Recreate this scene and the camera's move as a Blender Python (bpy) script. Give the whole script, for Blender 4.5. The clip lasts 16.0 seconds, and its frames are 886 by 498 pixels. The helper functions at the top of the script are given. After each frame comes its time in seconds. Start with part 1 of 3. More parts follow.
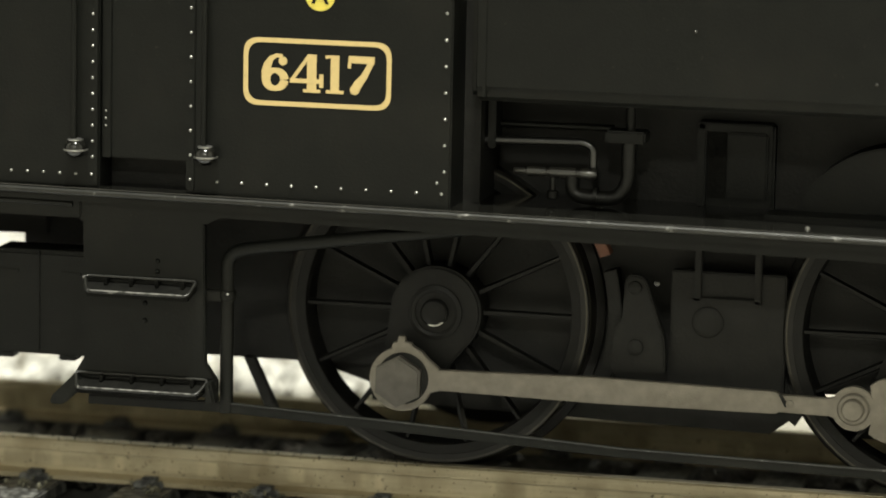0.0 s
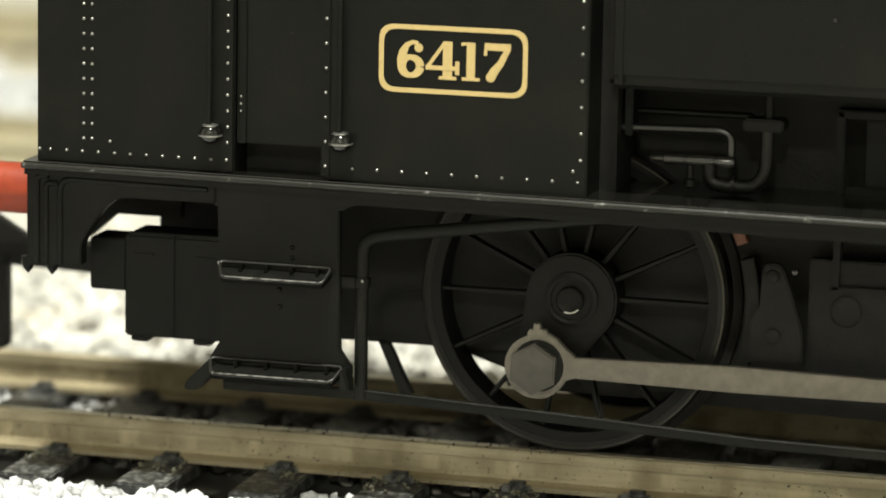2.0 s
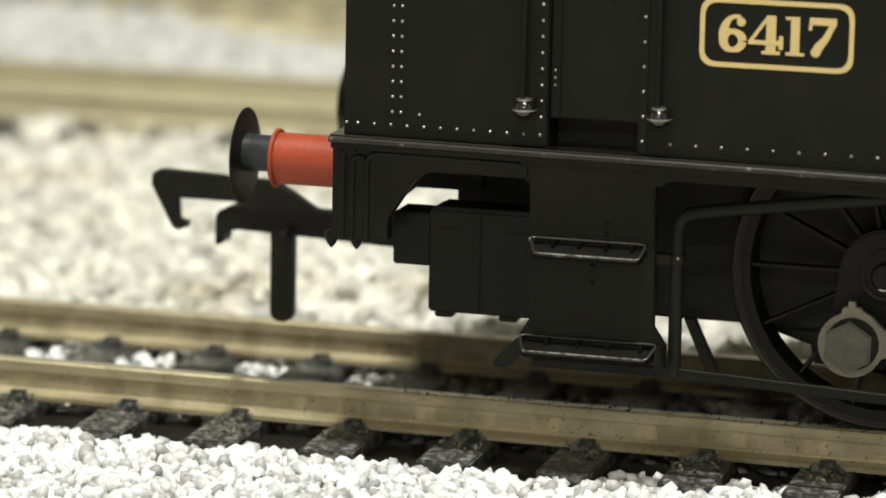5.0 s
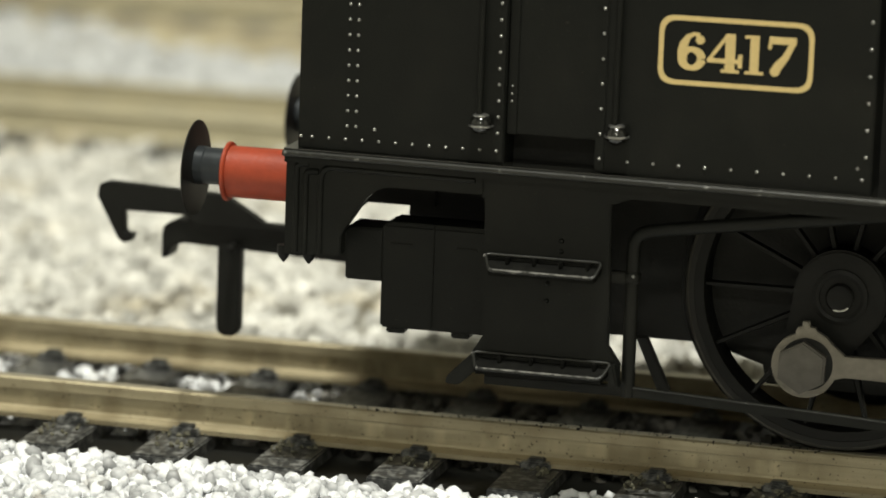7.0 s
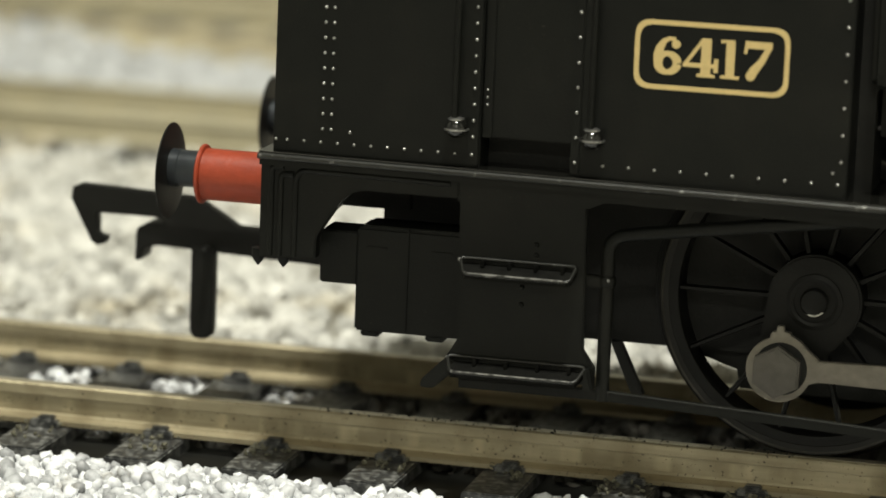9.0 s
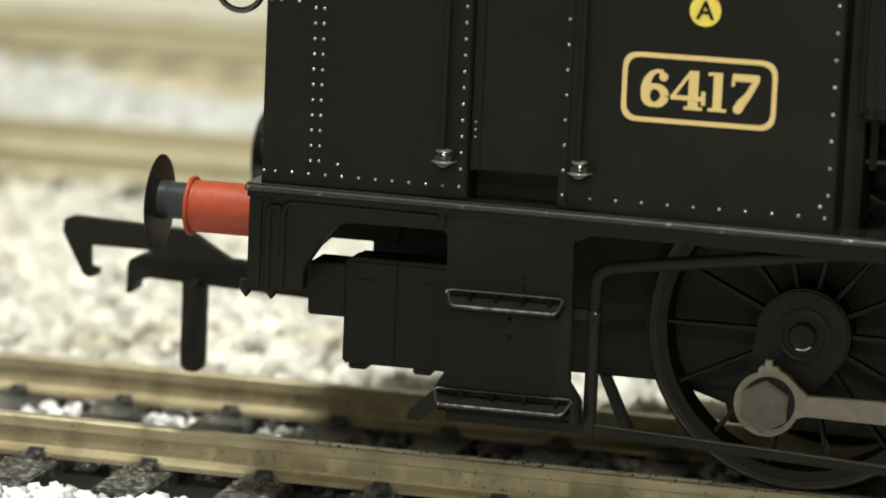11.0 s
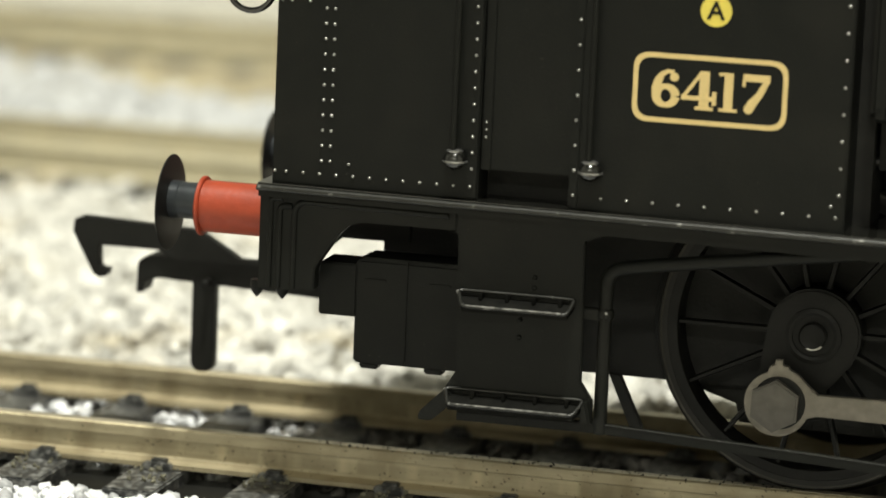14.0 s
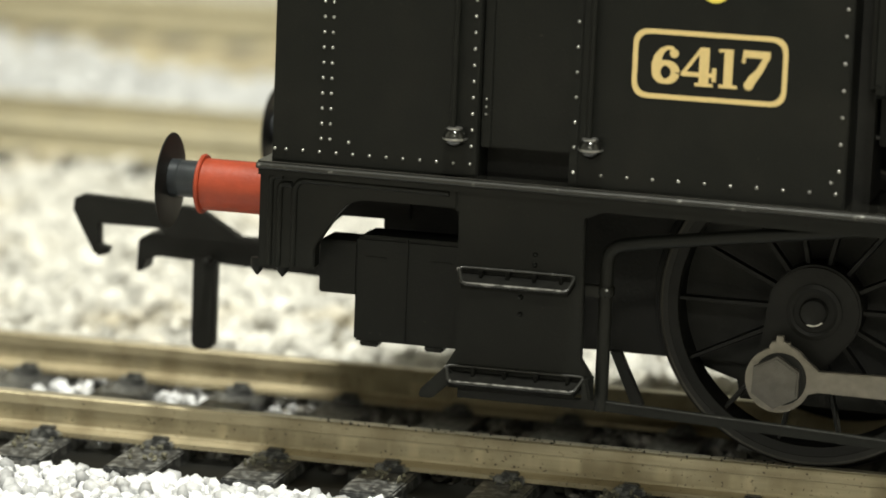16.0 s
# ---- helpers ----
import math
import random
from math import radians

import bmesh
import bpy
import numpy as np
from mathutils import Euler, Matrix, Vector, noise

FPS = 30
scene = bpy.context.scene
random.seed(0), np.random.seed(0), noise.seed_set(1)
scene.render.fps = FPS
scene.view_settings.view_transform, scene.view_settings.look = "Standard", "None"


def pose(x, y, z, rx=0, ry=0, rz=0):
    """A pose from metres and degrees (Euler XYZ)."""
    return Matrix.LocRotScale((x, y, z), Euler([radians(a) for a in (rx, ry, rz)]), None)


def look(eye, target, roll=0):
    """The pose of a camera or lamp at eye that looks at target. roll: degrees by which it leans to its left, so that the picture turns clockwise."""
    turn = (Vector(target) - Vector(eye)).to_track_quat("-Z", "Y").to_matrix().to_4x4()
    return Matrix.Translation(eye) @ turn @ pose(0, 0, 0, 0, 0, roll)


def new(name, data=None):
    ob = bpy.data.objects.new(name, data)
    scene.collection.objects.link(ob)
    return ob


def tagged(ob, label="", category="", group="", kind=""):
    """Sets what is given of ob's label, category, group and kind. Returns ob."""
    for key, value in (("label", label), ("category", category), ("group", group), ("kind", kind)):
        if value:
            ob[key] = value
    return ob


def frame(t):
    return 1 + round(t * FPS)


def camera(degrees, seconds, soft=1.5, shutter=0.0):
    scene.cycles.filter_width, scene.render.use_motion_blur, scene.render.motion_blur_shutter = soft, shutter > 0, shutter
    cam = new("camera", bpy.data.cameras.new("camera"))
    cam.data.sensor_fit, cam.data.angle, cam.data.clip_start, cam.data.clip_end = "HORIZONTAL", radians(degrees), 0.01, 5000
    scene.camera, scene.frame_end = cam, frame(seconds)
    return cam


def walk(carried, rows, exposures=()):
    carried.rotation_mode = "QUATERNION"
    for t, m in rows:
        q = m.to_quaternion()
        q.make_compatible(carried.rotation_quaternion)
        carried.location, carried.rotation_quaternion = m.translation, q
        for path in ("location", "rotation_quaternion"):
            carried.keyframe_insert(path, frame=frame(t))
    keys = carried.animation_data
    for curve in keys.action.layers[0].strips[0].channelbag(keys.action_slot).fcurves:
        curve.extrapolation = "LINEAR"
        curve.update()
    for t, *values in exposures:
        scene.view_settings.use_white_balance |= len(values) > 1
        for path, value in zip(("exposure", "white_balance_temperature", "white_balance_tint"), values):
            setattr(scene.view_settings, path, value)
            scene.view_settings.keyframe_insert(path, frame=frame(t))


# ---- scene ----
cam = camera(13.092, 16.0, soft=1.7)
cam.data.dof.use_dof = True
cam.data.dof.focus_distance = 0.240
cam.data.dof.aperture_fstop = 42.0

# time, eye, target, roll
PATH = [
    (0.0, (0.08849, -0.22759, 0.05288), (0.04337, -0.03535, 0.02109), 1.143),
    (0.5, (0.08802, -0.22688, 0.05413), (0.04214, -0.03500, 0.02132), 1.400),
    (1.0, (0.08873, -0.22632, 0.05489), (0.04034, -0.03521, 0.02123), 1.256),
    (1.5, (0.08718, -0.22624, 0.05544), (0.03738, -0.03559, 0.02122), 1.328),
    (2.0, (0.08833, -0.22567, 0.05586), (0.03631, -0.03580, 0.02063), 1.042),
    (2.5, (0.08964, -0.22479, 0.05625), (0.03388, -0.03610, 0.02041), 0.900),
    (3.0, (0.08710, -0.22411, 0.05673), (0.02923, -0.03602, 0.02105), 1.083),
    (3.5, (0.08191, -0.22497, 0.05701), (0.02371, -0.03703, 0.02106), 1.012),
    (4.0, (0.07644, -0.22602, 0.05735), (0.02103, -0.03760, 0.01958), 0.627),
    (4.2, (0.07507, -0.22628, 0.05743), (0.01974, -0.03801, 0.01879), 0.749),
    (6.3, (0.06561, -0.22655, 0.05737), (0.01703, -0.03637, 0.01900), 1.831),
    (6.5, (0.06536, -0.22643, 0.05734), (0.01740, -0.03620, 0.01844), 1.908),
    (7.0, (0.06620, -0.22626, 0.05714), (0.01830, -0.03577, 0.01943), 2.046),
    (7.5, (0.06593, -0.22654, 0.05747), (0.01803, -0.03616, 0.01923), 1.932),
    (8.0, (0.06564, -0.22684, 0.05765), (0.01783, -0.03638, 0.01972), 2.012),
    (8.5, (0.06520, -0.22619, 0.05728), (0.01897, -0.03586, 0.01684), 1.863),
    (9.0, (0.06541, -0.22635, 0.05709), (0.01940, -0.03536, 0.01963), 2.344),
    (9.2, (0.06566, -0.22674, 0.05709), (0.01964, -0.03552, 0.02078), 2.528),
    (11.3, (0.06813, -0.22558, 0.05586), (0.02027, -0.03454, 0.02103), 2.485),
    (11.5, (0.06768, -0.22564, 0.05588), (0.02030, -0.03448, 0.02102), 2.484),
    (12.0, (0.06769, -0.22573, 0.05601), (0.02048, -0.03457, 0.02093), 2.462),
    (12.5, (0.06750, -0.22596, 0.05599), (0.02016, -0.03476, 0.02134), 2.480),
    (13.0, (0.06732, -0.22621, 0.05615), (0.02012, -0.03499, 0.02142), 2.453),
    (13.5, (0.06742, -0.22612, 0.05599), (0.01987, -0.03500, 0.02117), 2.471),
    (14.0, (0.06754, -0.22603, 0.05610), (0.01968, -0.03502, 0.02112), 2.497),
    (14.5, (0.06720, -0.22623, 0.05611), (0.01965, -0.03515, 0.02106), 2.445),
    (15.0, (0.06753, -0.22610, 0.05601), (0.01958, -0.03516, 0.02076), 2.447),
    (15.5, (0.06746, -0.22591, 0.05608), (0.01958, -0.03503, 0.02038), 2.366),
    (16.0, (0.06753, -0.22588, 0.05610), (0.01973, -0.03507, 0.01995), 2.284),
]
EXPOSURES = [(0.0, 0.0), (4.0, -0.04), (4.2, -0.06), (6.3, -0.72), (7.0, -0.54), (8.0, -0.44), (8.5, -0.48), (9.2, -0.6), (11.3, -0.2), (16.0, -0.22)]
walk(cam, [(t, look(e, g, r)) for t, e, g, r in PATH], EXPOSURES)

# ---- light: a dim room with a ceiling lamp and a small wall lamp ----
world = bpy.data.worlds.new("room_air")
world.use_nodes = True
world.node_tree.nodes["Background"].inputs[0].default_value = (0.9, 0.85, 0.7, 1)
world.node_tree.nodes["Background"].inputs[1].default_value = 0.02
scene.world = world


def area_lamp(name, eye, target, size, watts, colour):
    data = bpy.data.lights.new(name, "AREA")
    data.shape, data.size, data.energy, data.color = "DISK", size, watts, colour
    ob = new(name, data)
    ob.matrix_world = look(eye, target)
    return ob


area_lamp("ceiling_lamp_light", (0.10, -0.30, 1.36), (0.0, 0.0, 0.0), 0.10, 36.0, (1.0, 0.995, 0.875))
area_lamp("wall_lamp_light", (0.17, -0.86, 0.52), (0.02, 0.0, 0.02), 0.06, 2.3, (1.0, 0.98, 0.84))


# ---- materials ----
def material(name, base, rough=0.5, metal=0.0, spread=0.25, scale=900.0, bump=0.0, bump_scale=3000.0,
             second=None, second_scale=250.0, second_edge=(0.5, 0.7), coat=0.0, per_piece=0.0, island=0.0, spec=0.5, stretch=1.0, patches=None, specks=None, speck_edge=(0.67, 0.71), worn=None):
    """Principled surface with grain at two scales; sizes are per metre."""
    m = bpy.data.materials.new(name)
    m.use_nodes = True
    nt = m.node_tree
    b = nt.nodes["Principled BSDF"]
    b.inputs["Metallic"].default_value = metal
    b.inputs["Coat Weight"].default_value = coat
    b.inputs["Specular IOR Level"].default_value = spec
    co = nt.nodes.new("ShaderNodeTexCoord").outputs["Object"]
    along = nt.nodes.new("ShaderNodeMapping")
    along.inputs["Scale"].default_value = (stretch, 1.0, 1.0)
    nt.links.new(co, along.inputs["Vector"])

    def noise_at(s, detail=4.0):
        n = nt.nodes.new("ShaderNodeTexNoise")
        n.inputs["Scale"].default_value = s
        n.inputs["Detail"].default_value = detail
        nt.links.new(along.outputs["Vector"] if s == scale else co, n.inputs["Vector"])
        return n.outputs["Fac"]

    def mix(fac, a, c):
        x = nt.nodes.new("ShaderNodeMix")
        x.data_type = "RGBA"
        for sock, v in ((x.inputs[6], a), (x.inputs[7], c)):
            if isinstance(v, tuple):
                sock.default_value = (*v, 1)
            else:
                nt.links.new(v, sock)
        nt.links.new(fac, x.inputs[0])
        return x.outputs[2]

    def ramp(fac, lo, hi):
        r = nt.nodes.new("ShaderNodeMapRange")
        r.inputs["From Min"].default_value, r.inputs["From Max"].default_value = lo, hi
        nt.links.new(fac, r.inputs["Value"])
        return r.outputs["Result"]

    dark = tuple(c * (1 - spread) for c in base)
    light = tuple(min(1.0, c * (1 + spread)) for c in base)
    col = mix(ramp(noise_at(scale), 0.3, 0.7), dark, light)
    if second:
        col = mix(ramp(noise_at(second_scale, 6.0), *second_edge), col, second)
    if patches:      # reflections painted as lighter lengths along the web of a rail
        lengthwise = nt.nodes.new("ShaderNodeMapping")
        lengthwise.inputs["Scale"].default_value = (1.0, 0.03, 0.12)
        nt.links.new(co, lengthwise.inputs["Vector"])
        gleam = nt.nodes.new("ShaderNodeTexNoise")
        gleam.inputs["Scale"].default_value, gleam.inputs["Detail"].default_value = 470.0, 2.5
        nt.links.new(lengthwise.outputs["Vector"], gleam.inputs["Vector"])
        height = nt.nodes.new("ShaderNodeSeparateXYZ")
        nt.links.new(co, height.inputs[0])
        over, under, both, amount = (nt.nodes.new("ShaderNodeMath") for _ in range(4))
        over.operation, under.operation, both.operation, amount.operation = "GREATER_THAN", "LESS_THAN", "MULTIPLY", "MULTIPLY"
        over.inputs[1].default_value, under.inputs[1].default_value = -0.0018, -0.0009
        nt.links.new(height.outputs["Z"], over.inputs[0])
        nt.links.new(height.outputs["Z"], under.inputs[0])
        nt.links.new(over.outputs[0], both.inputs[0])
        nt.links.new(under.outputs[0], both.inputs[1])
        nt.links.new(both.outputs[0], amount.inputs[0])
        nt.links.new(ramp(gleam.outputs["Fac"], 0.52, 0.72), amount.inputs[1])
        col = mix(amount.outputs[0], col, patches)
    if specks:
        col = mix(ramp(noise_at(4200.0, 2.0), *speck_edge), col, specks)
    if per_piece or island:
        if island:
            rnd = nt.nodes.new("ShaderNodeNewGeometry").outputs["Random Per Island"]
        else:
            rnd = nt.nodes.new("ShaderNodeObjectInfo").outputs["Random"]
        hsv = nt.nodes.new("ShaderNodeHueSaturation")
        amount = per_piece or island
        val = nt.nodes.new("ShaderNodeMapRange")
        val.inputs["To Min"].default_value, val.inputs["To Max"].default_value = 1 - amount, 1 + amount * 0.3
        nt.links.new(rnd, val.inputs["Value"])
        nt.links.new(val.outputs["Result"], hsv.inputs["Value"])
        nt.links.new(col, hsv.inputs["Color"])
        col = hsv.outputs["Color"]
    nt.links.new(col, b.inputs["Base Color"])
    rr = nt.nodes.new("ShaderNodeMapRange")
    rr.inputs["To Min"].default_value, rr.inputs["To Max"].default_value = rough * 0.85, min(1, rough * 1.15)
    nt.links.new(noise_at(scale * 0.4), rr.inputs["Value"])
    nt.links.new(rr.outputs["Result"], b.inputs["Roughness"])
    if worn:         # glints painted as flecks of bright metal
        fleck = ramp(noise_at(1700.0, 5.0), *worn)
        nt.links.new(fleck, b.inputs["Metallic"])
        nt.links.new(mix(fleck, col, (0.42, 0.41, 0.39)), b.inputs["Base Color"])
    if bump:
        bp = nt.nodes.new("ShaderNodeBump")
        bp.inputs["Strength"].default_value, bp.inputs["Distance"].default_value = bump, 0.0001
        nt.links.new(noise_at(bump_scale), bp.inputs["Height"])
        nt.links.new(bp.outputs["Normal"], b.inputs["Normal"])
    return m


BLACK = material("satin_black_paint", (0.0042, 0.0047, 0.0038), 0.46, spread=0.2, scale=700, spec=0.19, bump=0.15, bump_scale=5000,
                 second=(0.0105, 0.0102, 0.008), second_scale=160, second_edge=(0.5, 0.85),
                 specks=(0.022, 0.021, 0.017), speck_edge=(0.71, 0.74))
GLOSS = material("gloss_black_paint", (0.0065, 0.0065, 0.0055), 0.14, spread=0.2, scale=700, spec=0.9)
EDGE = material("worn_black_edge", (0.007, 0.007, 0.006), 0.3, spread=0.4, scale=900, spec=0.8)
# bright metal that paints lamp glints on rivets, knobs and edges
RIVET = material("worn_bright_rivet", (0.42, 0.415, 0.40), 0.36, metal=1.0, spread=0.3, scale=2500)
# black paint with highlights put in as bright metal flecks
LIP = material("black_paint_rubbed_bare", (0.012, 0.012, 0.010), 0.34, spread=0.4, scale=900, spec=0.45, worn=(0.64, 0.84))
LIP_GLINT = material("black_lip_worn_bare", (0.02, 0.02, 0.018), 0.36, spread=0.4, scale=900, spec=0.5, worn=(0.36, 0.62))
PIPE = material("oily_black_pipe", (0.007, 0.007, 0.006), 0.38, spread=0.4, scale=1300, spec=0.3, bump=0.2, bump_scale=4000)
HEAD = material("buffed_black_buffer_head", (0.007, 0.007, 0.006), 0.5, spread=0.3, scale=900, spec=0.3)
CHASSIS = material("matt_black_chassis", (0.0085, 0.0085, 0.0072), 0.6, spec=0.25, spread=0.3, scale=900, bump=0.25, bump_scale=4000,
                   second=(0.010, 0.009, 0.007), second_scale=200, second_edge=(0.55, 0.85))
MATT = material("dull_black_tread", (0.005, 0.005, 0.0042), 0.7, spread=0.5, scale=1500, spec=0.08, bump=0.4, bump_scale=5000)
WHEEL = material("matt_black_wheel", (0.0045, 0.0045, 0.0038), 0.5, spec=0.2, spread=0.25, scale=900, bump=0.2)
PLASTIC = material("moulded_black_plastic", (0.006, 0.006, 0.005), 0.55, spec=0.25, spread=0.2, scale=900)
STEEL = material("dull_grey_steel", (0.20, 0.182, 0.152), 0.48, metal=0.5, spread=0.14, scale=1500, bump=0.2, bump_scale=9000,
                 second=(0.14, 0.125, 0.10), second_scale=500, second_edge=(0.5, 0.8))
NUT = material("dark_grey_nut", (0.105, 0.097, 0.085), 0.5, metal=0.4, spread=0.14, scale=1500, bump=0.2, bump_scale=9000)
TYRE = material("worn_steel_tyre", (0.008, 0.0076, 0.0065), 0.45, spec=0.25, metal=0.0, spread=0.2, scale=900)
TREAD = material("worn_steel_tread", (0.06, 0.056, 0.046), 0.3, metal=0.9, spread=0.25, scale=900)
COPPER = material("dark_pipe", (0.022, 0.021, 0.018), 0.24, spec=1.0, metal=0.0, spread=0.2, scale=900)
RED = material("red_buffer_paint", (0.31, 0.043, 0.015), 0.46, spread=0.1, scale=1600, spec=0.45, second=(0.22, 0.028, 0.010),
               second_scale=500, second_edge=(0.5, 0.85), bump=0.25, bump_scale=3500)
RUST = material("rust_brown_paint", (0.12, 0.045, 0.022), 0.6, spread=0.2)
GUNMETAL = material("gunmetal_shank", (0.035, 0.04, 0.045), 0.35, metal=0.4, spread=0.2)
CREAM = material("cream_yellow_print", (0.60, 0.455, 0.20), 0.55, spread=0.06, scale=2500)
YELLOW = material("yellow_print", (0.66, 0.54, 0.09), 0.55, spread=0.06, scale=2500)
RAIL = material("nickel_silver_rail", (0.43, 0.37, 0.245), 0.45, metal=0.5, spread=0.2, scale=2200, stretch=0.03,
                second=(0.24, 0.195, 0.115), second_scale=260, second_edge=(0.45, 0.75), bump=0.2, bump_scale=2500,
                patches=(0.62, 0.53, 0.34), specks=(0.10, 0.08, 0.05))
RAIL_DUSTY = material("dusty_nickel_silver_rail", (0.46, 0.415, 0.29), 0.6, metal=0.2, spread=0.15, scale=900, stretch=0.05,
                      second=(0.34, 0.30, 0.20), second_scale=120, second_edge=(0.5, 0.7))
RAILTOP = material("polished_rail_top", (0.62, 0.56, 0.43), 0.34, metal=0.8, spread=0.25, scale=1800, stretch=0.03,
                   second=(0.25, 0.22, 0.16), second_scale=600, second_edge=(0.55, 0.75))
SLEEPER = material("black_plastic_sleeper", (0.030, 0.031, 0.031), 0.42, spread=0.4, scale=2600, bump=0.7, bump_scale=3200,
                   second=(0.30, 0.30, 0.285), second_scale=1500, second_edge=(0.47, 0.74))
STONE = material("pale_granite_ballast", (0.79, 0.80, 0.82), 0.5, spread=0.22, scale=1300, bump=0.3, bump_scale=6000,
                 island=0.58, second=(0.60, 0.56, 0.50), second_scale=420, second_edge=(0.60, 0.78))
# dark stone colour that paints the locomotive's shade on the chips
STONE_SHADED = material("oil_darkened_ballast", (0.15, 0.142, 0.125), 0.6, spread=0.3, scale=1300, bump=0.3, bump_scale=6000, island=0.5)
STONE_DISTANT = material("clean_pale_ballast", (0.53, 0.535, 0.54), 0.7, spread=0.12, scale=1300, island=0.2)
STONE_FAR = material("weathered_ballast", (0.68, 0.665, 0.62), 0.7, spread=0.2, scale=1300, island=0.45,
                     second=(0.42, 0.36, 0.24), second_scale=75, second_edge=(0.52, 0.74))
BED = material("tan_track_bed", (0.40, 0.345, 0.225), 0.85, spread=0.3, scale=300, bump=0.4, bump_scale=1500,
               second=(0.21, 0.18, 0.12), second_scale=60, second_edge=(0.5, 0.7))
GROUND = material("ballast_bed", (0.50, 0.48, 0.42), 0.85, spread=0.35, scale=900, bump=0.5, bump_scale=1500,
                  second=(0.22, 0.20, 0.16), second_scale=420, second_edge=(0.5, 0.75))
SCATTER = material("dry_scatter", (0.15, 0.142, 0.10), 0.85, spread=0.4, scale=2500, island=0.5)
PLASTER = material("plain_room_plaster", (0.34, 0.34, 0.31), 0.9, spread=0.06, scale=8, bump=0.1, bump_scale=200)

lamp_glow = bpy.data.materials.new("lamp_diffuser")
lamp_glow.use_nodes = True
lamp_glow.node_tree.nodes["Principled BSDF"].inputs["Emission Color"].default_value = (0.98, 1.0, 0.88, 1)
lamp_glow.node_tree.nodes["Principled BSDF"].inputs["Emission Strength"].default_value = 6.0


# ---- shapes, in millimetres ----
MM = 0.001
YC = 16.6          # centre line of the track and the engine
RT = 0.0           # rail top


def part(name, bm, mat, parent=None, label="", smooth=35):
    me = bpy.data.meshes.new(name)
    bmesh.ops.recalc_face_normals(bm, faces=bm.faces)
    bm.to_mesh(me)
    bm.free()
    me.transform(Matrix.Scale(MM, 4))
    me.materials.append(mat)
    if smooth:
        me.shade_smooth()
        me.set_sharp_from_angle(angle=radians(smooth))
    ob = new(name, me)
    ob.parent = parent
    if label:
        ob["label"] = label
    return ob


def box(x0, x1, y0, y1, z0, z1, bevel=0.08, seg=2, bm=None):
    own = bmesh.new()
    bmesh.ops.create_cube(own, size=1)
    for v in own.verts:
        v.co = Vector((x0 + (v.co.x + 0.5) * (x1 - x0), y0 + (v.co.y + 0.5) * (y1 - y0), z0 + (v.co.z + 0.5) * (z1 - z0)))
    if bevel:
        bmesh.ops.bevel(own, geom=own.edges[:], offset=bevel, segments=seg, affect="EDGES")
    return joined(bm, own)


def joined(bm, own):
    if bm is None:
        return own
    me = bpy.data.meshes.new("scrap")
    own.to_mesh(me)
    own.free()
    bm.from_mesh(me)
    bpy.data.meshes.remove(me)
    return bm


def prism(poly, y0, y1, bevel=0.06, bm=None, seg=2):
    """A plate with the outline poly (x, z), from y0 to y1."""
    own = bmesh.new()
    f = own.faces.new([own.verts.new((x, y0, z)) for x, z in poly])
    r = bmesh.ops.extrude_face_region(own, geom=[f])
    bmesh.ops.translate(own, verts=[v for v in r["geom"] if isinstance(v, bmesh.types.BMVert)], vec=(0, y1 - y0, 0))
    bmesh.ops.recalc_face_normals(own, faces=own.faces)
    if bevel:
        rim = [e for e in own.edges if abs(e.verts[0].co.y - e.verts[1].co.y) < 1e-6]
        bmesh.ops.bevel(own, geom=rim, offset=bevel, segments=seg, affect="EDGES")
    return joined(bm, own)


def rounded(poly, r, n=5):
    """The outline poly with its corners rounded; r is one radius or one for each corner."""
    out = []
    rs = r if isinstance(r, (list, tuple)) else [r] * len(poly)
    for i, p in enumerate(poly):
        a, p, c = Vector(poly[i - 1]), Vector(p), Vector(poly[(i + 1) % len(poly)])
        if rs[i] <= 0:
            out.append(tuple(p))
            continue
        u, w = (a - p).normalized(), (c - p).normalized()
        cut = min(rs[i], (a - p).length * 0.49, (c - p).length * 0.49)
        for k in range(n + 1):
            s = k / n
            q = (p + u * cut) * (1 - s) ** 2 + p * 2 * s * (1 - s) + (p + w * cut) * s * s
            out.append(tuple(q))
    return out


def lathe(profile, centre, axis="y", seg=40, bm=None):
    """Rings (radius, distance along the axis) turned about an axis through centre."""
    own = bmesh.new()
    rings = []
    for rad, d in profile:
        ring = []
        for k in range(seg):
            a = 2 * math.pi * k / seg
            c, s = max(rad, 1e-4) * math.cos(a), max(rad, 1e-4) * math.sin(a)
            p = {"y": (c, d, s), "x": (d, c, s), "z": (c, s, d)}[axis]
            ring.append(own.verts.new(Vector(centre) + Vector(p)))
        rings.append(ring)
    for a, b in zip(rings, rings[1:]):
        for k in range(seg):
            own.faces.new((a[k], a[(k + 1) % seg], b[(k + 1) % seg], b[k]))
    own.faces.new(rings[0])
    own.faces.new(rings[-1])
    bmesh.ops.recalc_face_normals(own, faces=own.faces)
    return joined(bm, own)


